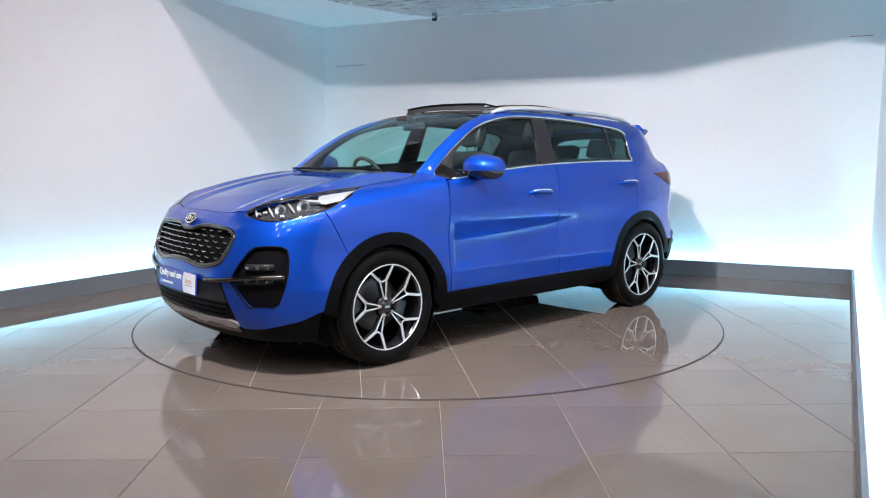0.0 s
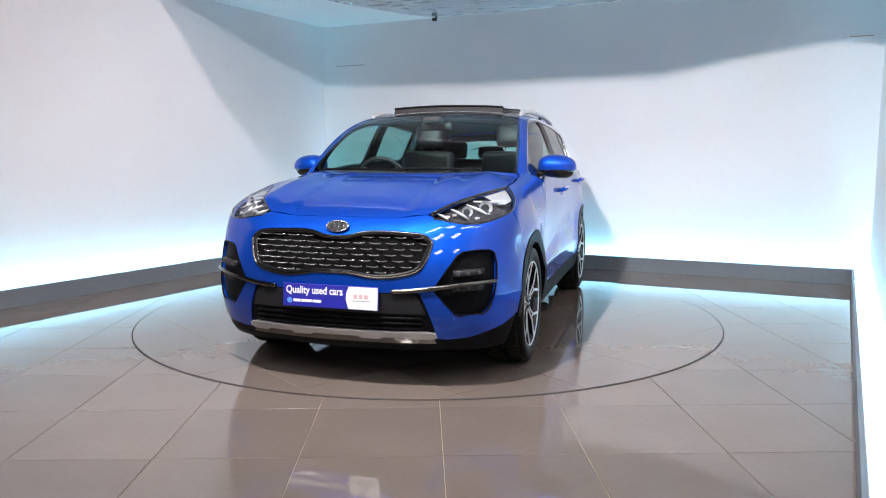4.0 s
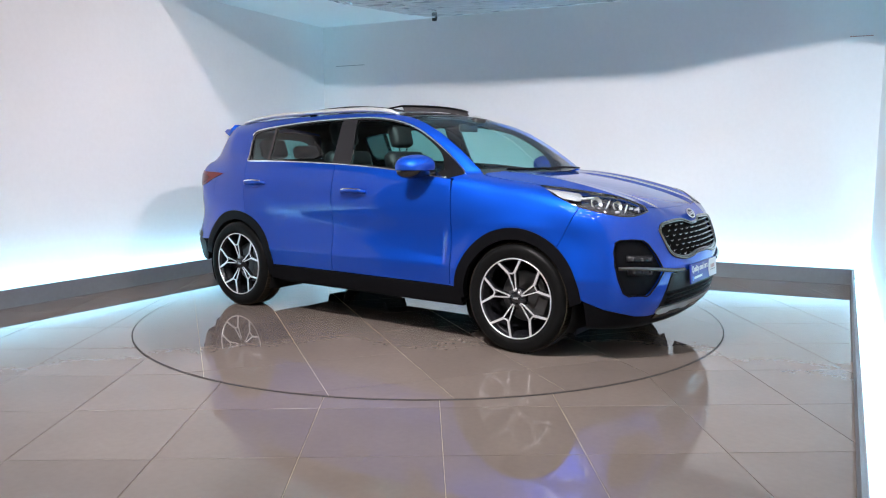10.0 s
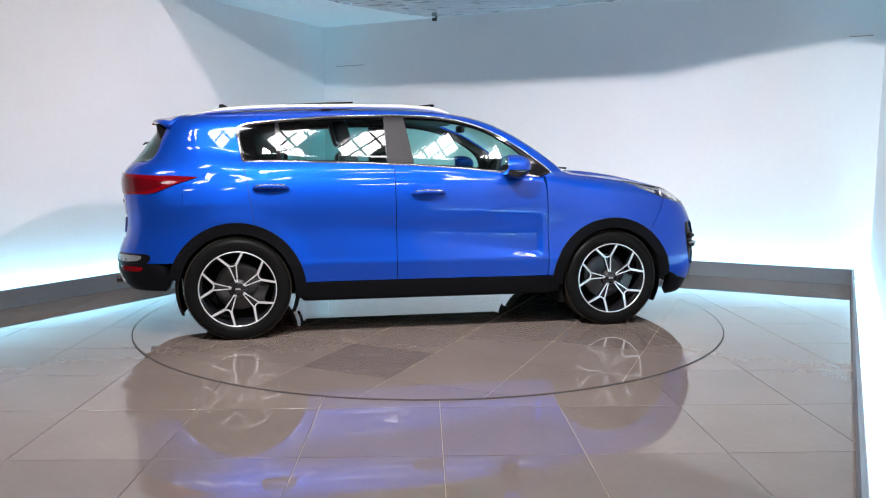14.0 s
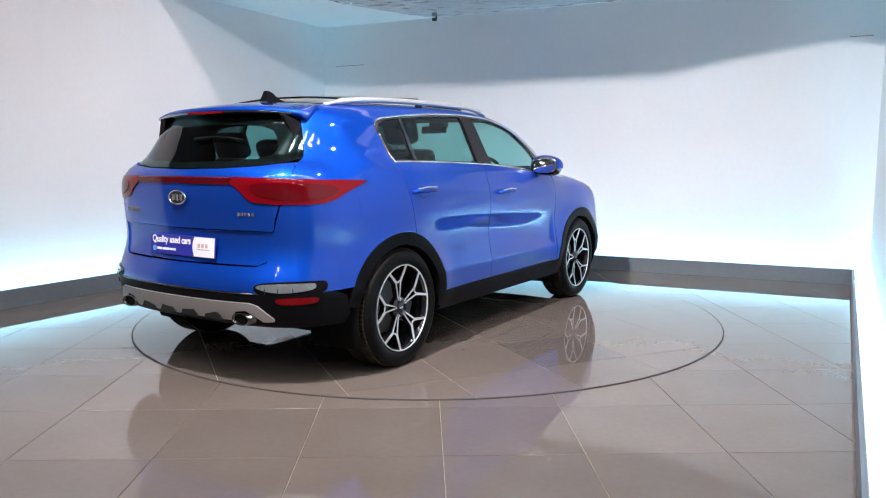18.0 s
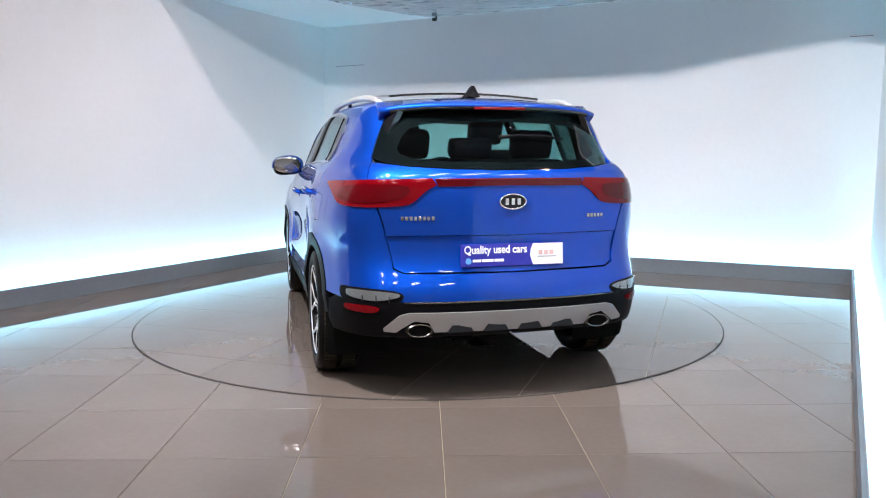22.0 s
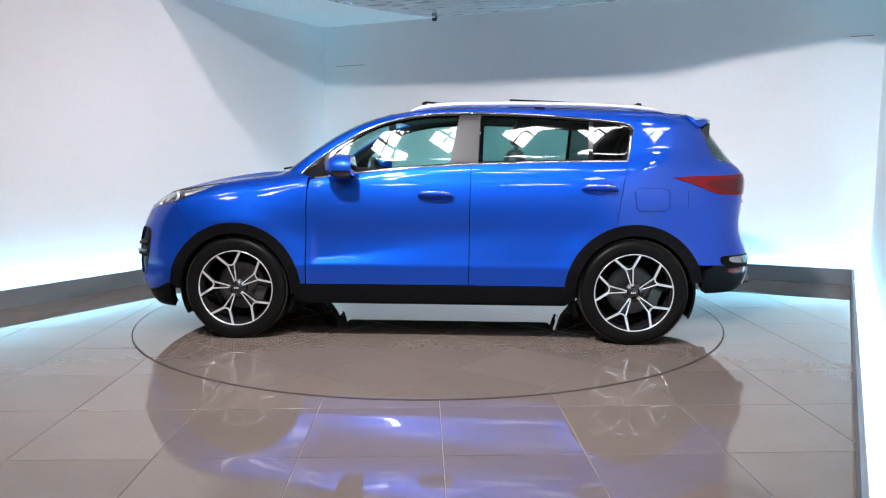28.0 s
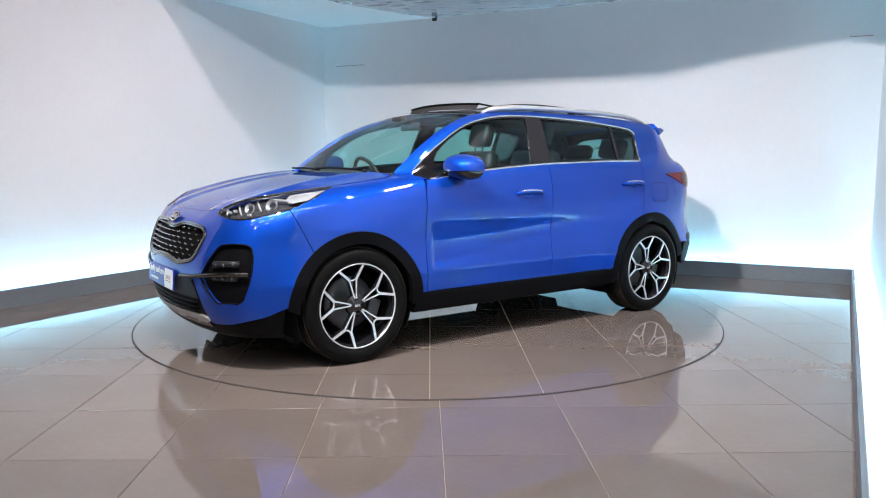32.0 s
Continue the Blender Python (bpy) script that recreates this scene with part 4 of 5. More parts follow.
part("sunroof_panel", bm, GLOSSB, car, "dark glass sunroof panel slid back")
bm = bmesh.new()
arcpts = [(.10 + .055 * (1 - (y / .44) ** 2), y, 0) for y in np.linspace(-.44, .44, 15)]
hz = [q[2] for q in top([(x, abs(y)) for x, y, _ in arcpts])]
tube(bm, [(x - .03, y, 1.634 - .012 * (y / .44) ** 2) for x, y, _ in arcpts], .0085, 6, flat=1.6)
part("deflector", bm, BLACKP, car, "black sunroof wind deflector bar", True)
bm = bmesh.new()
lo = [bm.verts.new((x, y, h + .002)) for (x, y, _), h in zip(arcpts, hz)]
hi = [bm.verts.new((x - .03, y, 1.630 - .012 * (y / .44) ** 2)) for x, y, _ in arcpts]
lo2 = [bm.verts.new((x - .006, y, h + .002)) for (x, y, _), h in zip(arcpts, hz)]
hi2 = [bm.verts.new((x - .036, y, 1.630 - .012 * (y / .44) ** 2)) for x, y, _ in arcpts]
for i in range(14):
    bm.faces.new((lo[i], lo[i + 1], hi[i + 1], hi[i]))
    bm.faces.new((lo2[i + 1], lo2[i], hi2[i], hi2[i + 1]))
    bm.faces.new((hi[i], hi[i + 1], hi2[i + 1], hi2[i]))
part("deflector_mesh", bm, material("deflector_mesh_fabric", (0.018, 0.017, 0.018), 0.8, grain=.3, scale=500), car, "dark mesh of the wind deflector")
for s in (-1, 1):
    bm = bmesh.new()
    tube(bm, [(.07, s * .435, 1.625), (-.05, s * .43, 1.612), (-.25, s * .425, 1.60)], .007, 6)
    part("deflector_arm", bm, BLACKP, car)

# shark-fin aerial
bm = bmesh.new()
fin = [(-1.36, 0.0), (-1.42, .016), (-1.46, .052), (-1.49, .066), (-1.515, .062), (-1.52, .03), (-1.53, 0.0)]
zr = top([(-1.45, 0)])[0][2]
l = [bm.verts.new((x, .030 * (1 - h / .066) + .006, zr + h)) for x, h in fin]
r = [bm.verts.new((x, -.030 * (1 - h / .066) - .006, zr + h)) for x, h in fin]
for i in range(len(fin)):
    j = (i + 1) % len(fin)
    bm.faces.new((l[i], l[j], r[j], r[i]))
bm.faces.new(l[::-1])
bm.faces.new(r)
bmesh.ops.recalc_face_normals(bm, faces=bm.faces[:])
part("aerial", bm, BLACKP, car, "gloss black shark-fin aerial")

# rear spoiler
bm = bmesh.new()
ys = np.linspace(-.60, .60, 25)
cols = []
for y in ys:
    e = (abs(y) / .60) ** 4
    xr, xf = -1.985 + .12 * (y / .55) ** 2, -1.70
    zf = top([(xf, min(abs(y), .53))])[0][2]
    drop = .045 * e
    prof = [(xf, zf + .002), ((xf + xr) / 2, zf - .016 - drop * .5), (xr + .03, 1.512 - drop * .6), (xr, 1.497 - drop * .6), (xr + .012, 1.482 - drop * .6), (-1.82 + .04 * e, 1.468 - drop)]
    cols.append([bm.verts.new((x, y, z)) for x, z in prof])
for a, b in zip(cols, cols[1:]):
    for k in range(6):
        bm.faces.new((a[k], b[k], b[(k + 1) % 6], a[(k + 1) % 6]))
bm.faces.new(cols[0])
bm.faces.new(cols[-1][::-1])
bmesh.ops.recalc_face_normals(bm, faces=bm.faces[:])
part("roof_spoiler", bm, PAINT, car, "blue roof spoiler", True)
bm = bmesh.new()
cols = []
for y in ys[1:-1]:
    e = (abs(y) / .60) ** 4
    xr, drop = -1.985 + .12 * (y / .55) ** 2, .045 * e
    cols.append([bm.verts.new(q) for q in ((xr + .002, y, 1.489 - drop * .6), (xr + .013, y, 1.476 - drop * .6), (-1.81 + .04 * e, y, 1.462 - drop), (-1.79 + .04 * e, y, 1.47 - drop))])
for a, b in zip(cols, cols[1:]):
    for k in range(4):
        bm.faces.new((a[k], b[k], b[(k + 1) % 4], a[(k + 1) % 4]))
bmesh.ops.recalc_face_normals(bm, faces=bm.faces[:])
part("spoiler_underside", bm, GLOSSB, car, "gloss black underside of the spoiler", True)
for s in (-1, 1):
    bm = bmesh.new()
    e0, e1, e2 = D_EDGE[0], D_EDGE[1], D_EDGE[2]
    a = [(e0[0] + .03, s * e0[1], 1.482), (-1.885, s * .515, 1.466), (e2[0] - .035, s * (e2[1] - .045), e2[2] + .01), (e2[0] - .004, s * (e2[1] - .004), e2[2] - .02), (e1[0] - .004, s * (e1[1] - .003), e1[2])]
    v1, v2 = [bm.verts.new(q) for q in a], [bm.verts.new((q[0] + .01, q[1] - s * .03, q[2])) for q in a]
    bm.faces.new(v1)
    bm.faces.new(v2[::-1])
    for i in range(5):
        bm.faces.new((v1[i], v1[(i + 1) % 5], v2[(i + 1) % 5], v2[i]))
    bmesh.ops.recalc_face_normals(bm, faces=bm.faces[:])
    part("spoiler_fin", bm, GLOSSB, car, "gloss black fin beside the rear window")
bm = bmesh.new()
box(bm, -1.985, -.14, 1.474, -1.95, .14, 1.488, bevel=.004)
part("brake_light", bm, REDM, car, "red high brake light")

# ---- front ----
for mir, s in both_sides:
    fl = lambda pts: [(x, s * y, z) for x, y, z in pts]
    lamp_ob = new("headlight")
    lamp_ob.parent = car
    lamp_ob["label"] = "clear headlight with bright led projectors in a dark housing"
    dl = LAMP_WAY
    sheet("lens", panel(dl, lamp_outline, mirror=mir, res=.03, gap=.001, off=-.001, flange=False), LENSM, lamp_ob, "clear lens").visible_shadow = False
    sheet("housing", panel(dl, lamp_outline, mirror=mir, res=.03, gap=.0, off=-.045), LAMPIN, lamp_ob, "dark lamp housing")
    bm = bmesh.new()
    tube(bm, fl([tuple(q) for q in on_body(lamp_up, dl, -.012)]), .009, 6, flat=.6)
    part("trim", bm, CHROME, lamp_ob, "bright upper light guide", True)
    for k, (lx, ly, lz, r) in enumerate(((1.80, .735, .965, .037), (1.885, .645, .935, .030))):
        bm = bmesh.new()
        c = Vector(on_body([(lx, ly, lz)], dl, -.030)[0])
        rot = Vector((.85, .42, .30)).to_track_quat("Z", "Y").to_matrix().to_4x4()
        for r0, r1, h0, h1 in ((r * .62, r, 0.0, .014), (r, r * 1.05, .014, 0)):
            bmesh.ops.create_cone(bm, cap_ends=False, segments=24, radius1=r0, radius2=r1, depth=.014, matrix=Matrix.Translation(c) @ rot)
        for v in bm.verts:
            v.co.y *= s
        part("reflector", bm, LAMPGREY, lamp_ob, "bright lamp reflector", True)
        bm = bmesh.new()
        bmesh.ops.create_uvsphere(bm, u_segments=16, v_segments=10, radius=r * .6, matrix=Matrix.Translation(c) @ rot @ Matrix.Diagonal((1, 1, .6, 1)))
        for v in bm.verts:
            v.co.y *= s
        part("projector", bm, LENSM, lamp_ob, "glass projector lens", True)
    # silver wing of the daytime light behind, dark border round the glass, small bright blocks ahead
    mid = lambda a, b, t: tuple(Vector(a).lerp(Vector(b), t))
    n_up, n_low = len(lamp_up), len(lamp_low)
    wing = [mid(lamp_up[k], lamp_low[-1 - k], .10) for k in (1, 2, 3, 4, 5)] + [mid(lamp_up[5], lamp_low[-6], .42), mid(lamp_up[4], lamp_low[-5], .70), mid(lamp_up[2], lamp_low[-3], .80)]
    sheet("daytime_light", panel(dl, wing, mirror=mir, res=.02, gap=0, off=-.016, thick=.006, flange=False), LAMPGREY, lamp_ob, "silver daytime light")
    bm = bmesh.new()
    tube(bm, fl([tuple(q) for q in on_body(lamp_outline, dl, -.004)]), .0085, 6, closed=True, flat=.6)
    part("lamp_border", bm, GLOSSB, lamp_ob, "black border of the lens", True)
    for k, (p0, p1) in enumerate((((1.70, .80, .985), (1.78, .66, 1.0)), ((1.845, .74, .915), (1.835, .63, .975)), ((1.93, .66, .89), (1.91, .56, .945)), ((1.975, .56, .885), (1.955, .50, .925)))):
        bm = bmesh.new()
        pts = [tuple(q) for q in on_body([mid(p0, p1, t) for t in (0, .33, .67, 1)], dl, -.020)]
        tube(bm, fl(pts), [.004, .009, .009, .004], 6, flat=.7)
        part("light_guide", bm, LAMPGREY, lamp_ob, "bright light guide", True)
    for k, (lx, ly, lz, w) in enumerate(((1.70, .79, .975, .03), (1.945, .59, .915, .022), (1.955, .55, .90, .022), (1.90, .70, .895, .024))):
        bm = bmesh.new()
        c = Vector(on_body([(lx, ly, lz)], dl, -.024)[0])
        rot = Vector((.75, .5, .35)).to_track_quat("Z", "X").to_matrix().to_4x4()
        box(bm, -.007, -w / 2, -.008, .007, w / 2, .008, Matrix.Translation(c) @ rot, bevel=.003)
        for v in bm.verts:
            v.co.y *= s
        part("led_block", bm, LAMPGREY, lamp_ob, "bright led block")
    # side air intake with fog lamps
    sheet("side_intake", panel((.85, .52, 0), nose(intake), mirror=mir, res=.035, gap=-.001, off=-.022), BLACKP, car, "black side intake")
    bm = bmesh.new()
    tube(bm, fl([tuple(q) for q in on_body([(1.0, y, z) for y, z in intake], (1, 0, 0), -.002)]), .0055, 6, closed=True)
    part("intake_rim", bm, BLACKP, car, "", True)
    for z in (.638, .565):
        bm = bmesh.new()
        tube(bm, fl([tuple(q) for q in on_body([(1.0, y, z + (y - .72) * .06) for y in (.635, .68, .73, .775)], (1, 0, 0), -.014)]), .021, 8, flat=.7)
        part("fog_lamp", bm, PILLAR, car, "dark row of fog lamp lenses", True)
        for y in (.655, .705, .755):
            bm = bmesh.new()
            c = on_body([(1.0, y, z + (y - .72) * .06)], (1, 0, 0), .0)[0]
            box(bm, c[0] - .010, s * y - .018, c[2] - .010, c[0] + .003, s * y + .018, c[2] + .010, bevel=.004)
            part("fog_lens", bm, LAMPIN, car)
    # strip across the intake and along the lower grille
    bm = bmesh.new()
    tube(bm, fl(strip([(1.9, .815, .590), (1.98, .74, .588), (2.05, .64, .578), (2.1, .50, .560), (2.15, .42, .550), (2.15, .32, .545)], (1, .2, 0), .010, 5)), .013, 8, flat=.8)
    part("bumper_strip", bm, DCHROME, car, "dark bronze chrome bumper strip", True)

# grille
sheet("grille", panel((1, 0, 0), nose(grille_half), both=True, res=.05, gap=-.002, off=-.032), DARKIN, car, "matt black grille backing")
ring_y = [q for q in smooth_line(grille_up, 4) + smooth_line(grille_low, 4) if q[0] > .0]
loop = ring_y + [(-y, z) for y, z in ring_y[::-1]]
for r, off, mat, lab, sc in ((.0075, .002, DCHROME, "dark chrome grille surround", 1.0), (.014, -.010, GLOSSB, "", .968)):
    bm = bmesh.new()
    tube(bm, [tuple(q) for q in on_body([(1.0, y * sc, .728 + (z - .728) * (sc - .03 if sc < 1 else 1)) for y, z in loop], (1, 0, 0), off)], r, 6, closed=True, up=(1, 0, 0))
    part("grille_surround", bm, mat, car, lab, True)
bm = bmesh.new()
pts = [(0, u, -.005 * (1 - (u / .035) ** 2)) for u in np.linspace(-.035, .035, 7)]
tube(bm, pts, [.0028, .0036, .004, .0042, .004, .0036, .0028], 6)
dash = bpy.data.meshes.new("grille_bar")
bm.to_mesh(dash)
bm.free()
dash.materials.append(BARM)
dash.polygons.foreach_set("use_smooth", [True] * len(dash.polygons))
gp = np.array([q for q in loop])
for j in range(7):
    z = .640 + j * .0295
    for i in range(-7, 8):
        y = i * .088 + (.044 if j % 2 else 0)
        if abs(y) < .50 and inside(gp, np.array([(y - .034, z), (y + .034, z), (y, z + .012), (y, z - .014)])).all():
            q = on_body([(1.0, y, z)], (1, 0, 0), -.012)[0]
            ob = new("grille_bar", dash)
            ob.parent = car
            ob.matrix_local = pose(q[0], q[1], q[2], 0, 0, math.degrees(math.atan2(-.4 * y, 1)))


def emblem(x, z, s, w, h, tilt):
    e = new("emblem")
    e.parent = car
    e["label"] = "oval chrome and black emblem"
    e.matrix_local = pose(x, 0, z, 0, tilt, 0 if s > 0 else 180)
    bm = bmesh.new()
    tube(bm, [(0.004, w * math.cos(a), h * math.sin(a)) for a in np.linspace(0, math.tau, 32, endpoint=False)], .0055, 6, closed=True, up=(1, 0, 0))
    part("ring", bm, CHROME, e, "", True)
    bm = bmesh.new()
    bmesh.ops.create_cone(bm, cap_ends=True, segments=32, radius1=1, radius2=1, depth=.006, matrix=Matrix.Rotation(math.pi / 2, 4, "Y"))
    for v in bm.verts:
        v.co.y, v.co.z = v.co.y * w, v.co.z * h
    part("field", bm, PILLAR, e)
    for k in (-1, 0, 1):
        bm = bmesh.new()
        box(bm, .002, k * w * .46 - w * .14, -h * .45, .009, k * w * .46 + w * .14, h * .45, bevel=.002)
        part("mark", bm, CHROME, e)


emblem(2.128, .868, 1, .062, .031, -33)
emblem(-2.182, 1.014, -1, .068, .037, 0)

# lower intake bars, plate holder and skid plate
for z in (.345, .372, .40):
    bm = bmesh.new()
    tube(bm, [tuple(q) for q in on_body([(1.0, y, z) for y in np.linspace(-.48, .48, 17)], (1, 0, 0), .0)], .008, 6, flat=.8)
    part("intake_bar", bm, BLACKP, car, "black lower intake bar", True)
flatpanel = nose([(-G, .53), (.45, .53), (.475, .50), (.50, .425), (-G, .425)])
sheet("intake_panel", panel((1, 0, 0), flatpanel, both=True, res=.06, off=.0, gap=0, thick=.02), PILLAR, car, "satin black bumper panel")
sk_pts = [(-G, .322), (.50, .322), (.548, .312), (.552, .292), (.52, .280), (.43, .280), (.41, .291), (.27, .291), (.25, .280), (.15, .280), (.13, .291), (-G, .291)]
sheet("skid_plate", panel((1, 0, 0), nose(sk_pts), both=True, res=.04, off=.012, gap=0, thick=.03), SKIDM, car, "silver front skid plate")
sk2 = [(-G, .300), (.53, .300), (.54, .255), (-G, .255)]
sheet("skid_lip", panel((1, 0, 0), nose(sk2), both=True, res=.05, off=.002, gap=0, thick=.03), DCHROME, car, "dark lower edge of the skid plate")
for s in (-1, 1):
    bm = bmesh.new()
    box(bm, 1.70, s * .70 - .12, .155, 1.72, s * .70 + .12, .26, bevel=.004)
    part("wheel_deflector", bm, BLACKP, car, "black flap ahead of the front wheel")

# wipers and cowl
cowl = screen_low + top([(.985, .72), (1.0, .74), (1.08, .52), (1.135, .28), (1.155, -G)])
sheet("cowl", panel((0, 0, 1), cowl, both=True, res=.05, off=-.012, gap=-.004), BLACKP, car, "black plastic cowl")
for a, b in (((1.085, .52), (1.128, -.08)), ((1.145, .02), (1.078, -.58))):
    bm = bmesh.new()
    pts = top([(a[0] + (b[0] - a[0]) * t, a[1] + (b[1] - a[1]) * t) for t in np.linspace(0, 1, 9)], .012)
    tube(bm, pts, .008, 6)
    part("wiper", bm, BLACKP, car, "black windscreen wiper", True)

# ---- plates ----
def lettering(name, text, size, mat, parent, m):
    """Built-in lettering as a mesh."""
    cu = bpy.data.curves.new(name, "FONT")
    cu.body, cu.size, cu.extrude, cu.offset = text, size, .0006, .0011
    tmp = bpy.data.objects.new(name, cu)
    me = bpy.data.meshes.new_from_object(tmp)
    bpy.data.objects.remove(tmp)
    me.materials.clear()
    me.materials.append(mat)
    ob = new(name, me)
    ob.parent, ob.matrix_local = parent, m @ pose(0, 0, 0, 90, 0, 0)
    return ob


def plate(m, w, h):
    p = new("number_plate")
    p.parent, p.matrix_local = car, m
    p["label"] = "navy and white advertising plate with white lettering"
    bm = bmesh.new()
    box(bm, -w / 2, -.004, -h / 2, w / 2, .006, h / 2, bevel=.0025)
    part("backing", bm, PLATEB, p)
    bm = bmesh.new()
    edge = [(w / 2 - .003, -h / 2 + .003), (w / 2 - .003, h / 2 - .003), (w * .20, h / 2 - .003), (w * .175, h * .2), (w * .17, -h * .05), (w * .185, -h * .32), (w * .20, -h / 2 + .003)]
    f1, f2 = [bm.verts.new((x, -.0065, z)) for x, z in edge], [bm.verts.new((x, -.003, z)) for x, z in edge]
    bm.faces.new(f1)
    for i in range(len(edge)):
        bm.faces.new((f1[i], f2[i], f2[(i + 1) % len(edge)], f1[(i + 1) % len(edge)]))
    bmesh.ops.recalc_face_normals(bm, faces=bm.faces[:])
    part("white_field", bm, WHITEP, p)
    t = lettering("lettering", "Quality used cars", .0480, WHITEP, p, pose(-w / 2 + .018, -.0052, h * .09))
    t.scale = (.98, 1.15, 1)
    bm = bmesh.new()
    bmesh.ops.create_cone(bm, cap_ends=True, segments=20, radius1=.015, radius2=.015, depth=.002, matrix=pose(-w / 2 + .04, -.005, -h * .24, 90))
    part("dot", bm, INKBLUE, p)
    for x0, x1 in ((.062, .105), (.11, .17), (.175, .225)):
        bm = bmesh.new()
        box(bm, -w / 2 + x0, -.0055, -h * .29, -w / 2 + x1, -.004, -h * .17)
        part("bar", bm, WHITEP, p)
    for k in range(3):
        bm = bmesh.new()
        x = w * .27 + k * .030
        box(bm, x - .010, -.008, -h * .03, x + .010, -.006, h * .16)
        part("mark", bm, INKRED, p)
    bm = bmesh.new()
    box(bm, w * .24, -.008, -h * .14, w * .425, -.006, -h * .10)
    part("bar", bm, INKGREY, p)


plate(pose(2.232, -.003, .505, -4, 0, 90), .547, .122)
plate(pose(-2.172, -.006, .748, -5, 0, -90), .545, .112)

# ---- rear ----
tl_low = [(-2.13, .355, 1.094), (-2.11, .40, 1.06), (-2.09, .455, 1.005), (-2.06, .50, .988), (-2.02, .63, .982), (-1.95, .76, .988), (-1.86, .83, 1.003), (-1.72, .85, 1.06), (-1.565, .84, 1.101)]
tl_top = [(-1.565, .84, 1.104), (-1.75, .84, 1.116), (-1.92, .80, 1.120), (-2.05, .66, 1.124), (-2.12, .48, 1.128), (-2.13, .355, 1.130)]
tl_in = [(-2.08, .47, 1.085), (-2.07, .49, 1.03), (-2.03, .64, 1.005), (-1.95, .77, 1.01), (-1.85, .82, 1.03), (-1.80, .83, 1.07), (-1.93, .80, 1.095), (-2.05, .64, 1.098)]
TAIL_WAY = (-.72, .68, .1)
tl_low, tl_top = [[tuple(q) for q in on_body(smooth_line(pts, 3), TAIL_WAY)] for pts in (tl_low, tl_top)]
for mir, s in both_sides:
    fl = lambda pts: [(x, s * y, z) for x, y, z in pts]
    tl = new("tail_light")
    tl.parent = car
    tl["label"] = "large red tail light wrapping round the corner"
    dt = TAIL_WAY
    sheet("lens", panel(dt, tl_low[:-1] + tl_top[:-1], mirror=mir, res=.03, gap=0, off=.007), REDM, tl, "red lens")
    sheet("inner_lens", panel(dt, smooth_line(tl_in, 3, True), mirror=mir, res=.03, gap=0, off=.0095, thick=.004), REDDARK, tl, "darker red inner lens")
    # lamps and reflector in the bumper
    fog = smooth_line([(-2.14, .545, .556), (-2.10, .56, .571), (-1.98, .74, .577), (-1.93, .77, .570), (-1.95, .76, .542), (-2.05, .68, .530), (-2.10, .60, .534)], 3, True)
    sheet("rear_lamp_surround", panel(dt, smooth_line([(-2.15, .535, .55), (-2.10, .552, .578), (-1.98, .77, .590), (-1.90, .82, .582), (-1.92, .81, .525), (-2.05, .70, .508), (-2.12, .58, .512)], 3, True), mirror=mir, res=.04, gap=0, off=.003), BLACKP, car, "black lamp surround")
    rl = new("reversing_light")
    rl.parent = car
    rl["label"] = "clear reversing light in the bumper"
    sheet("reflector", panel(dt, fog, mirror=mir, res=.03, gap=0, off=.009), REVM, rl, "silver reflector")
    sheet("lens", panel(dt, fog, mirror=mir, res=.03, gap=0, off=.014, thick=.006), LENSM, rl, "clear lens")
    for y in (.62, .68, .74):
        bm = bmesh.new()
        q = on_body([(-2.0, y, .56), (-2.0, y, .53)], (-1, 0, 0), .0115)
        tube(bm, fl([tuple(v) for v in q]), .003, 5)
        part("divider", bm, PILLAR, rl)
    refl = smooth_line([(-2.08, .635, .497), (-1.98, .77, .503), (-1.94, .80, .495), (-1.97, .785, .472), (-2.07, .66, .468)], 3, True)
    sheet("reflector", panel(dt, refl, mirror=mir, res=.03, gap=0, off=.010), REDM, car, "red bumper reflector")
    # exhaust tip
    ex = new("exhaust_tip")
    ex.parent = car
    ex["label"] = "oval polished exhaust tip"
    bm = bmesh.new()
    for r0, x0, x1 in ((1.0, -2.192, -2.10), (.86, -2.10, -2.192)):
        n = 28
        a = [bm.verts.new((x0, s * .475 + .066 * r0 * math.cos(t), .388 + .033 * r0 * math.sin(t))) for t in np.linspace(0, math.tau, n, endpoint=False)]
        b = [bm.verts.new((x1, s * .475 + .066 * r0 * math.cos(t), .388 + .033 * r0 * math.sin(t))) for t in np.linspace(0, math.tau, n, endpoint=False)]
        for k in range(n):
            bm.faces.new((a[k], b[k], b[(k + 1) % n], a[(k + 1) % n]))
        if r0 == 1.0:
            first = a
        else:
            for k in range(n):
                bm.faces.new((first[k], first[(k + 1) % n], b[(k + 1) % n], b[k]))
    bmesh.ops.recalc_face_normals(bm, faces=bm.faces[:])
    part("rim", bm, DCHROME, ex, "dark polished rim", True)
    # black disc closing the pipe, coloured for the shade inside it
    bm = bmesh.new()
    bmesh.ops.create_cone(bm, cap_ends=True, segments=28, radius1=1, radius2=1, depth=1, matrix=Matrix.Translation((-2.178, s * .475, .388)) @ Matrix.Diagonal((.006, .058, .0285, 1)) @ Matrix.Rotation(math.pi / 2, 4, "Y"))
    part("bore_shade", bm, DARKIN, ex)
bar = rear([(-G, 1.130), (.39, 1.129), (.375, 1.090), (-G, 1.094)])
sheet("light_bar", panel((-1, 0, 0), bar, both=True, res=.05, gap=0, off=.006), REDDARK, car, "dark red strip joining the tail lights")
bm = bmesh.new()
tube(bm, [tuple(q) for q in on_body([(-1, y, 1.124) for y in np.linspace(-.38, .38, 9)], (-1, 0, 0), .006)], .004, 5)
part("light_bar_trim", bm, REDM, car, "", True)
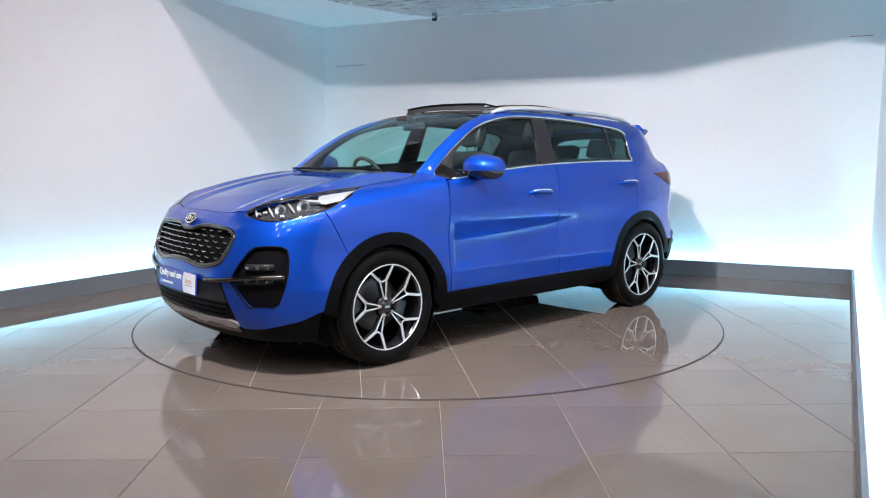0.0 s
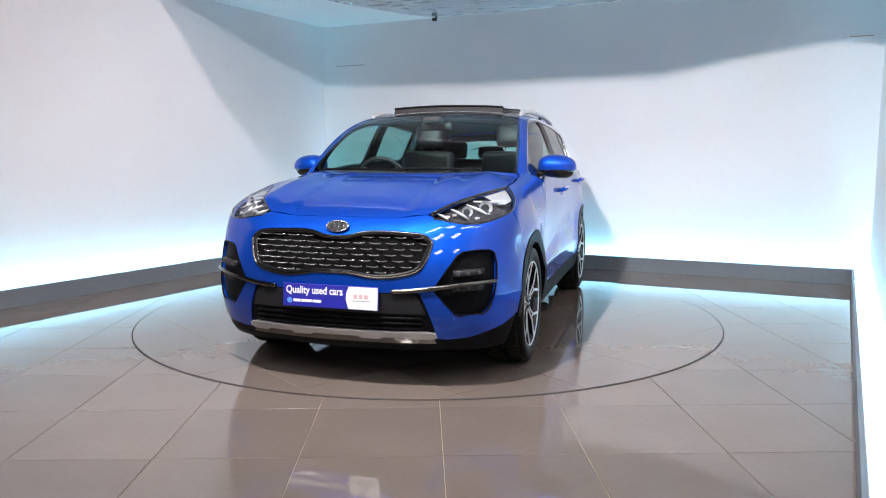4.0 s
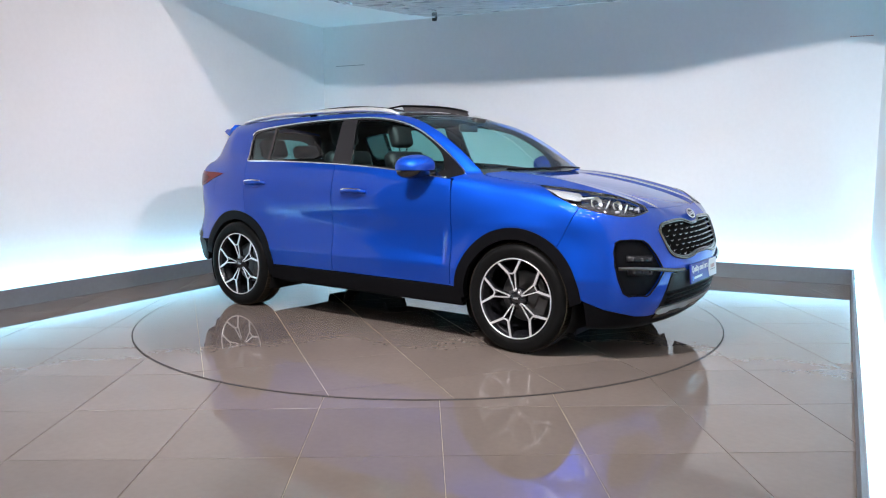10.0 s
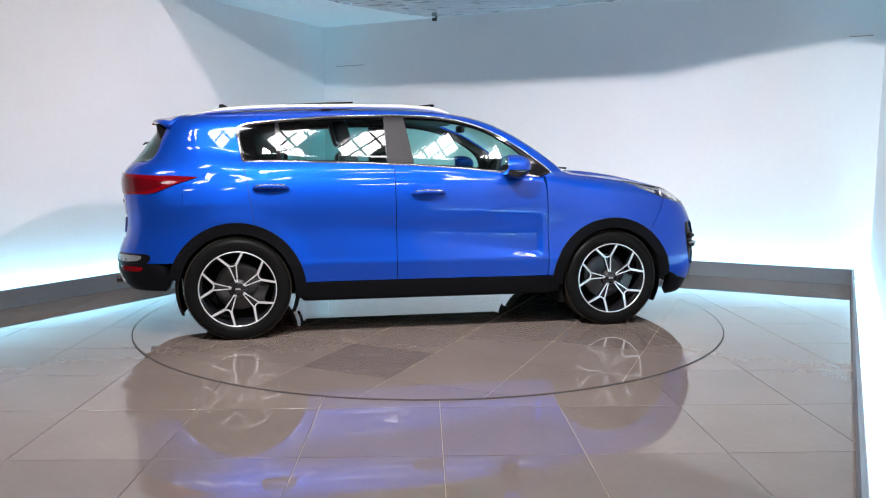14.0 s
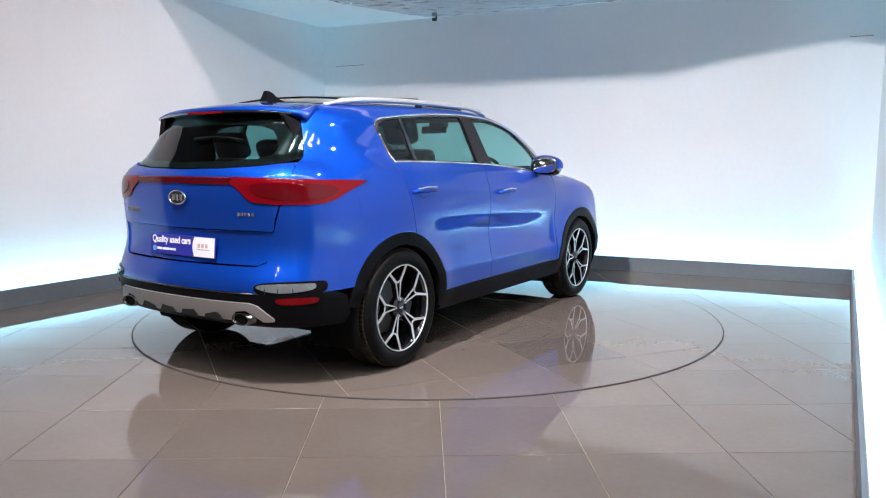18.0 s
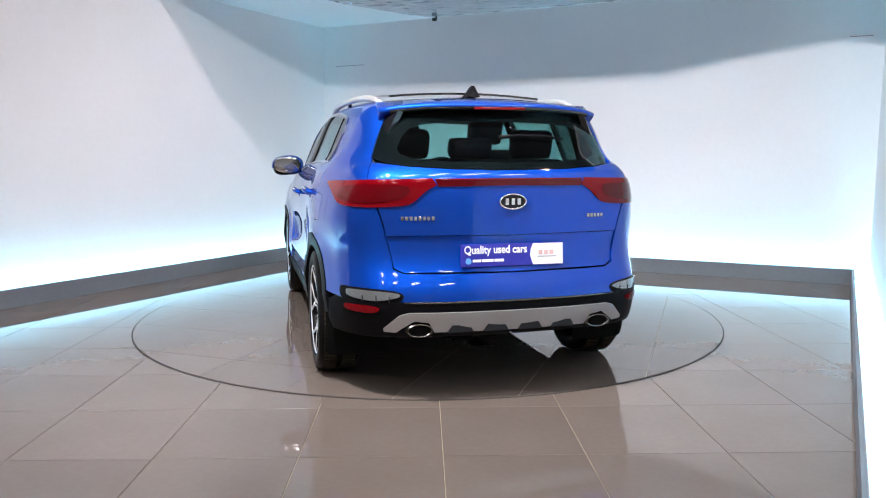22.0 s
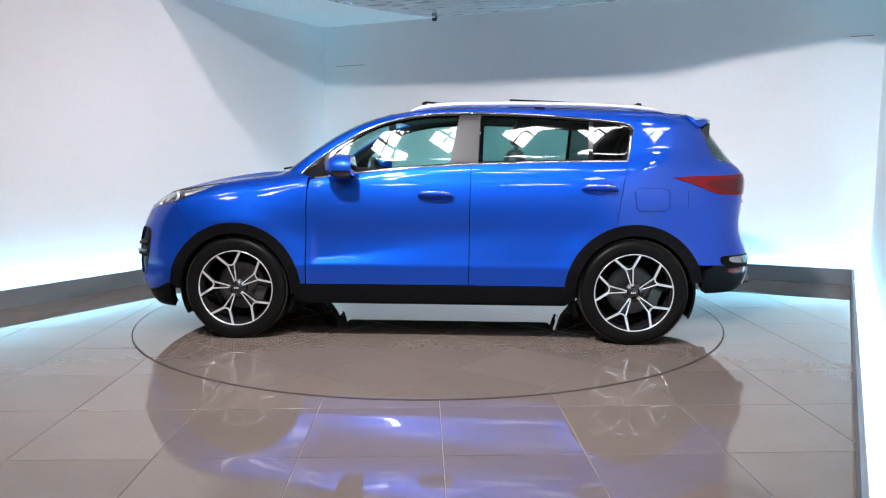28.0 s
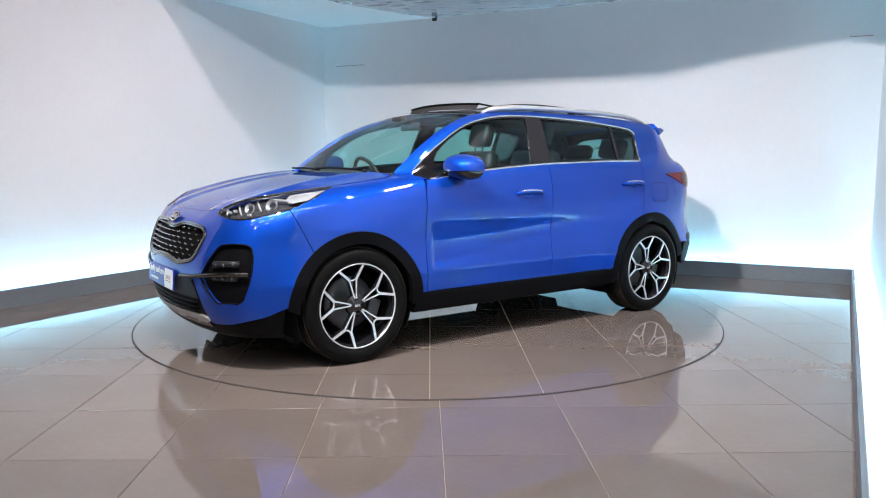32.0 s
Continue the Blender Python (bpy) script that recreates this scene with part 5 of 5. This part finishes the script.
skid = [(-G, .476), (.53, .476), (.575, .462), (.645, .392), (.64, .378), (.585, .374), (.56, .395), (.50, .435), (.43, .425), (.40, .374), (-G, .374)]
sheet("rear_skid_plate", panel((-1, 0, 0), rear(skid), both=True, res=.04, off=.014, gap=0, thick=.04), SKIDM, car, "silver rear skid plate")
# dark blocks on the skid plate: the slots' shade is put into their colour
for y in (-.27, -.09, .09, .27):
    bm = bmesh.new()
    q = on_body([(-1, y, .40)], (-1, 0, 0), .016)[0]
    v = [bm.verts.new((q[0] + dx, y + dy, .374 + dz)) for dx in (0, .03) for dy, dz in ((-.065, 0), (.065, 0), (.045, .036), (-.045, .036))]
    for f in ((0, 1, 2, 3), (7, 6, 5, 4), (0, 4, 5, 1), (1, 5, 6, 2), (2, 6, 7, 3), (3, 7, 4, 0)):
        bm.faces.new([v[i] for i in f])
    bmesh.ops.recalc_face_normals(bm, faces=bm.faces[:])
    part("skid_slot_shade", bm, PILLAR, car, "dark block for the shade in a skid plate slot")
bm = bmesh.new()
tube(bm, [tuple(q) for q in on_body([(-1, y, .527) for y in np.linspace(-.55, .55, 15)], (-1, 0, 0), .004)], .005, 6)
part("bumper_trim", bm, DCHROME, car, "thin dark chrome bumper line", True)
# badges on the tailgate, as plain bars
for y0, n, dy in ((.545, 8, -.021), (-.43, 5, -.021)):
    for k in range(n):
        bm = bmesh.new()
        y = y0 + k * dy
        q = on_body([(-1, y, .935)], (-1, 0, 0), 0)[0]
        box(bm, q[0] - .004, y - .0075, .925, q[0] + .002, y + .0075, .945, bevel=.002)
        part("badge_bar", bm, BARM, car)
# rear wiper
bm = bmesh.new()
q = [tuple(v) for v in on_body([(-1.9, y, z) for y, z in ((.02, 1.20), (-.10, 1.222), (-.22, 1.225), (-.34, 1.215))], (-.7, 0, .7), .016)]
tube(bm, q, [.013, .008, .007, .005], 6)
part("rear_wiper", bm, BLACKP, car, "black rear wiper", True)

# ---- cabin ----
def rounded(bm, x0, y0, z0, x1, y1, z1, m=None, b=.04):
    box(bm, x0, y0, z0, x1, y1, z1, m, bevel=b)


for y in (-.37, .37):
    seat = new("front_seat")
    seat.parent = car
    seat["label"] = "black leather front seat"
    tilt = Matrix.Translation((-.42, y, .75)) @ Matrix.Rotation(radians(-16), 4, "Y")
    bm = bmesh.new()
    rounded(bm, -.07, -.24, 0, .06, .24, .56, tilt, .05)
    part("backrest", bm, SEATM, seat, "", True)
    bm = bmesh.new()
    rounded(bm, -.05, -.125, .60, .06, .125, .80, tilt, .04)
    part("headrest", bm, SEATM, seat, "", True)
    for d in (-.05, .05):
        bm = bmesh.new()
        tube(bm, [tuple(tilt @ Vector((0, d, .54))), tuple(tilt @ Vector((0, d, .64)))], .006, 6)
        part("headrest_post", bm, CHROME, seat)
bench = new("rear_seat")
bench.parent = car
bench["label"] = "black leather rear bench with three headrests"
tilt = Matrix.Translation((-1.25, 0, .75)) @ Matrix.Rotation(radians(-20), 4, "Y")
bm = bmesh.new()
rounded(bm, -.08, -.62, 0, .06, .62, .50, tilt, .05)
part("backrest", bm, SEATM, bench, "", True)
for y, h in ((-.38, .17), (0, .12), (.38, .17)):
    bm = bmesh.new()
    rounded(bm, -.05, y - .13, .51, .05, y + .13, .51 + h, tilt, .035)
    part("headrest", bm, SEATM, bench, "", True)
bm = bmesh.new()
ys = np.linspace(-.70, .70, 15)
prof = [(1.06, 1.03), (1.02, 1.105), (.86, 1.13), (.72, 1.12), (.66, 1.07), (.70, .95), (1.06, .95)]
cols = [[bm.verts.new((x - .10 * (y / .7) ** 2, y, z + (.025 if y < -.15 and .6 < x < .9 else 0))) for x, z in prof] for y in ys]
for a, b in zip(cols, cols[1:]):
    for k in range(len(prof)):
        bm.faces.new((a[k], a[(k + 1) % len(prof)], b[(k + 1) % len(prof)], b[k]))
bmesh.ops.recalc_face_normals(bm, faces=bm.faces[:])
part("dashboard", bm, DASHM, car, "black dashboard", True)
wheelrot = Matrix.Translation((.52, -.37, 1.06)) @ Matrix.Rotation(radians(-66), 4, "Y")
sw = new("steering_wheel")
sw.parent = car
sw["label"] = "black three-spoke steering wheel"
bm = bmesh.new()
tube(bm, [tuple(wheelrot @ Vector((.185 * math.cos(a), .185 * math.sin(a), 0))) for a in np.linspace(0, math.tau, 36, endpoint=False)], .016, 8, closed=True)
part("rim", bm, SEATM, sw, "", True)
for a in (0, 130, -130):
    bm = bmesh.new()
    tube(bm, [tuple(wheelrot @ Vector((r * math.cos(radians(180 + a)), r * math.sin(radians(180 + a)), -.02))) for r in (.03, .18)], .018, 6)
    part("spoke", bm, DASHM, sw)
bm = bmesh.new()
rounded(bm, -.06, -.07, -.05, .06, .07, .0, wheelrot, .02)
part("hub", bm, DASHM, sw, "", True)
bm = bmesh.new()
rounded(bm, .36, -.12, 1.435, .39, .12, 1.495, None, .012)
part("rear_view_mirror", bm, DASHM, car, "black rear-view mirror", True)
bm = bmesh.new()
rounded(bm, .40, -.07, 1.48, .50, .07, 1.535, None, .015)
part("camera_pod", bm, DASHM, car, "black sensor pod behind the windscreen", True)
bm = bmesh.new()
rounded(bm, -2.0, -.62, 1.04, -1.52, .62, 1.10, None, .02)
part("parcel_shelf", bm, DASHM, car, "dark parcel shelf", True)
# ---- motion of the turntable and the car on it ----
def motions():
    rows = [(0.0, -139.0), (0.6, -138.95), (1.0, -137.9), (1.5, -135.4), (2.0, -131.1), (2.5, -125.6), (3.0, -119.5), (3.5, -113.75), (5.5, -89.8)]
    rows += [(6, -83.7), (7, -71.7), (8, -59.8), (9, -48.2), (10, -36.7), (11, -25.2), (12, -13.8), (13, -2.4), (14, 9.2), (17, 44.7), (18, 56.3), (19, 68.2), (20, 80.1)]
    rows += [(21, 91.9), (22, 103.9), (23, 115.7), (24, 127.4), (25, 139.0), (28, 174.9), (29, 186.4), (30, 197.5), (30.5, 203), (31, 208.35), (31.5, 212.15), (32.0, 214.45)]
    keys = [(t, pose(0, 0, 0, 0, 0, a)) for t, a in rows]
    walk(turntable, keys)
    walk(car, [(t, m @ pose(-0.10, 0.141, 0.005)) for t, m in keys])


motions()
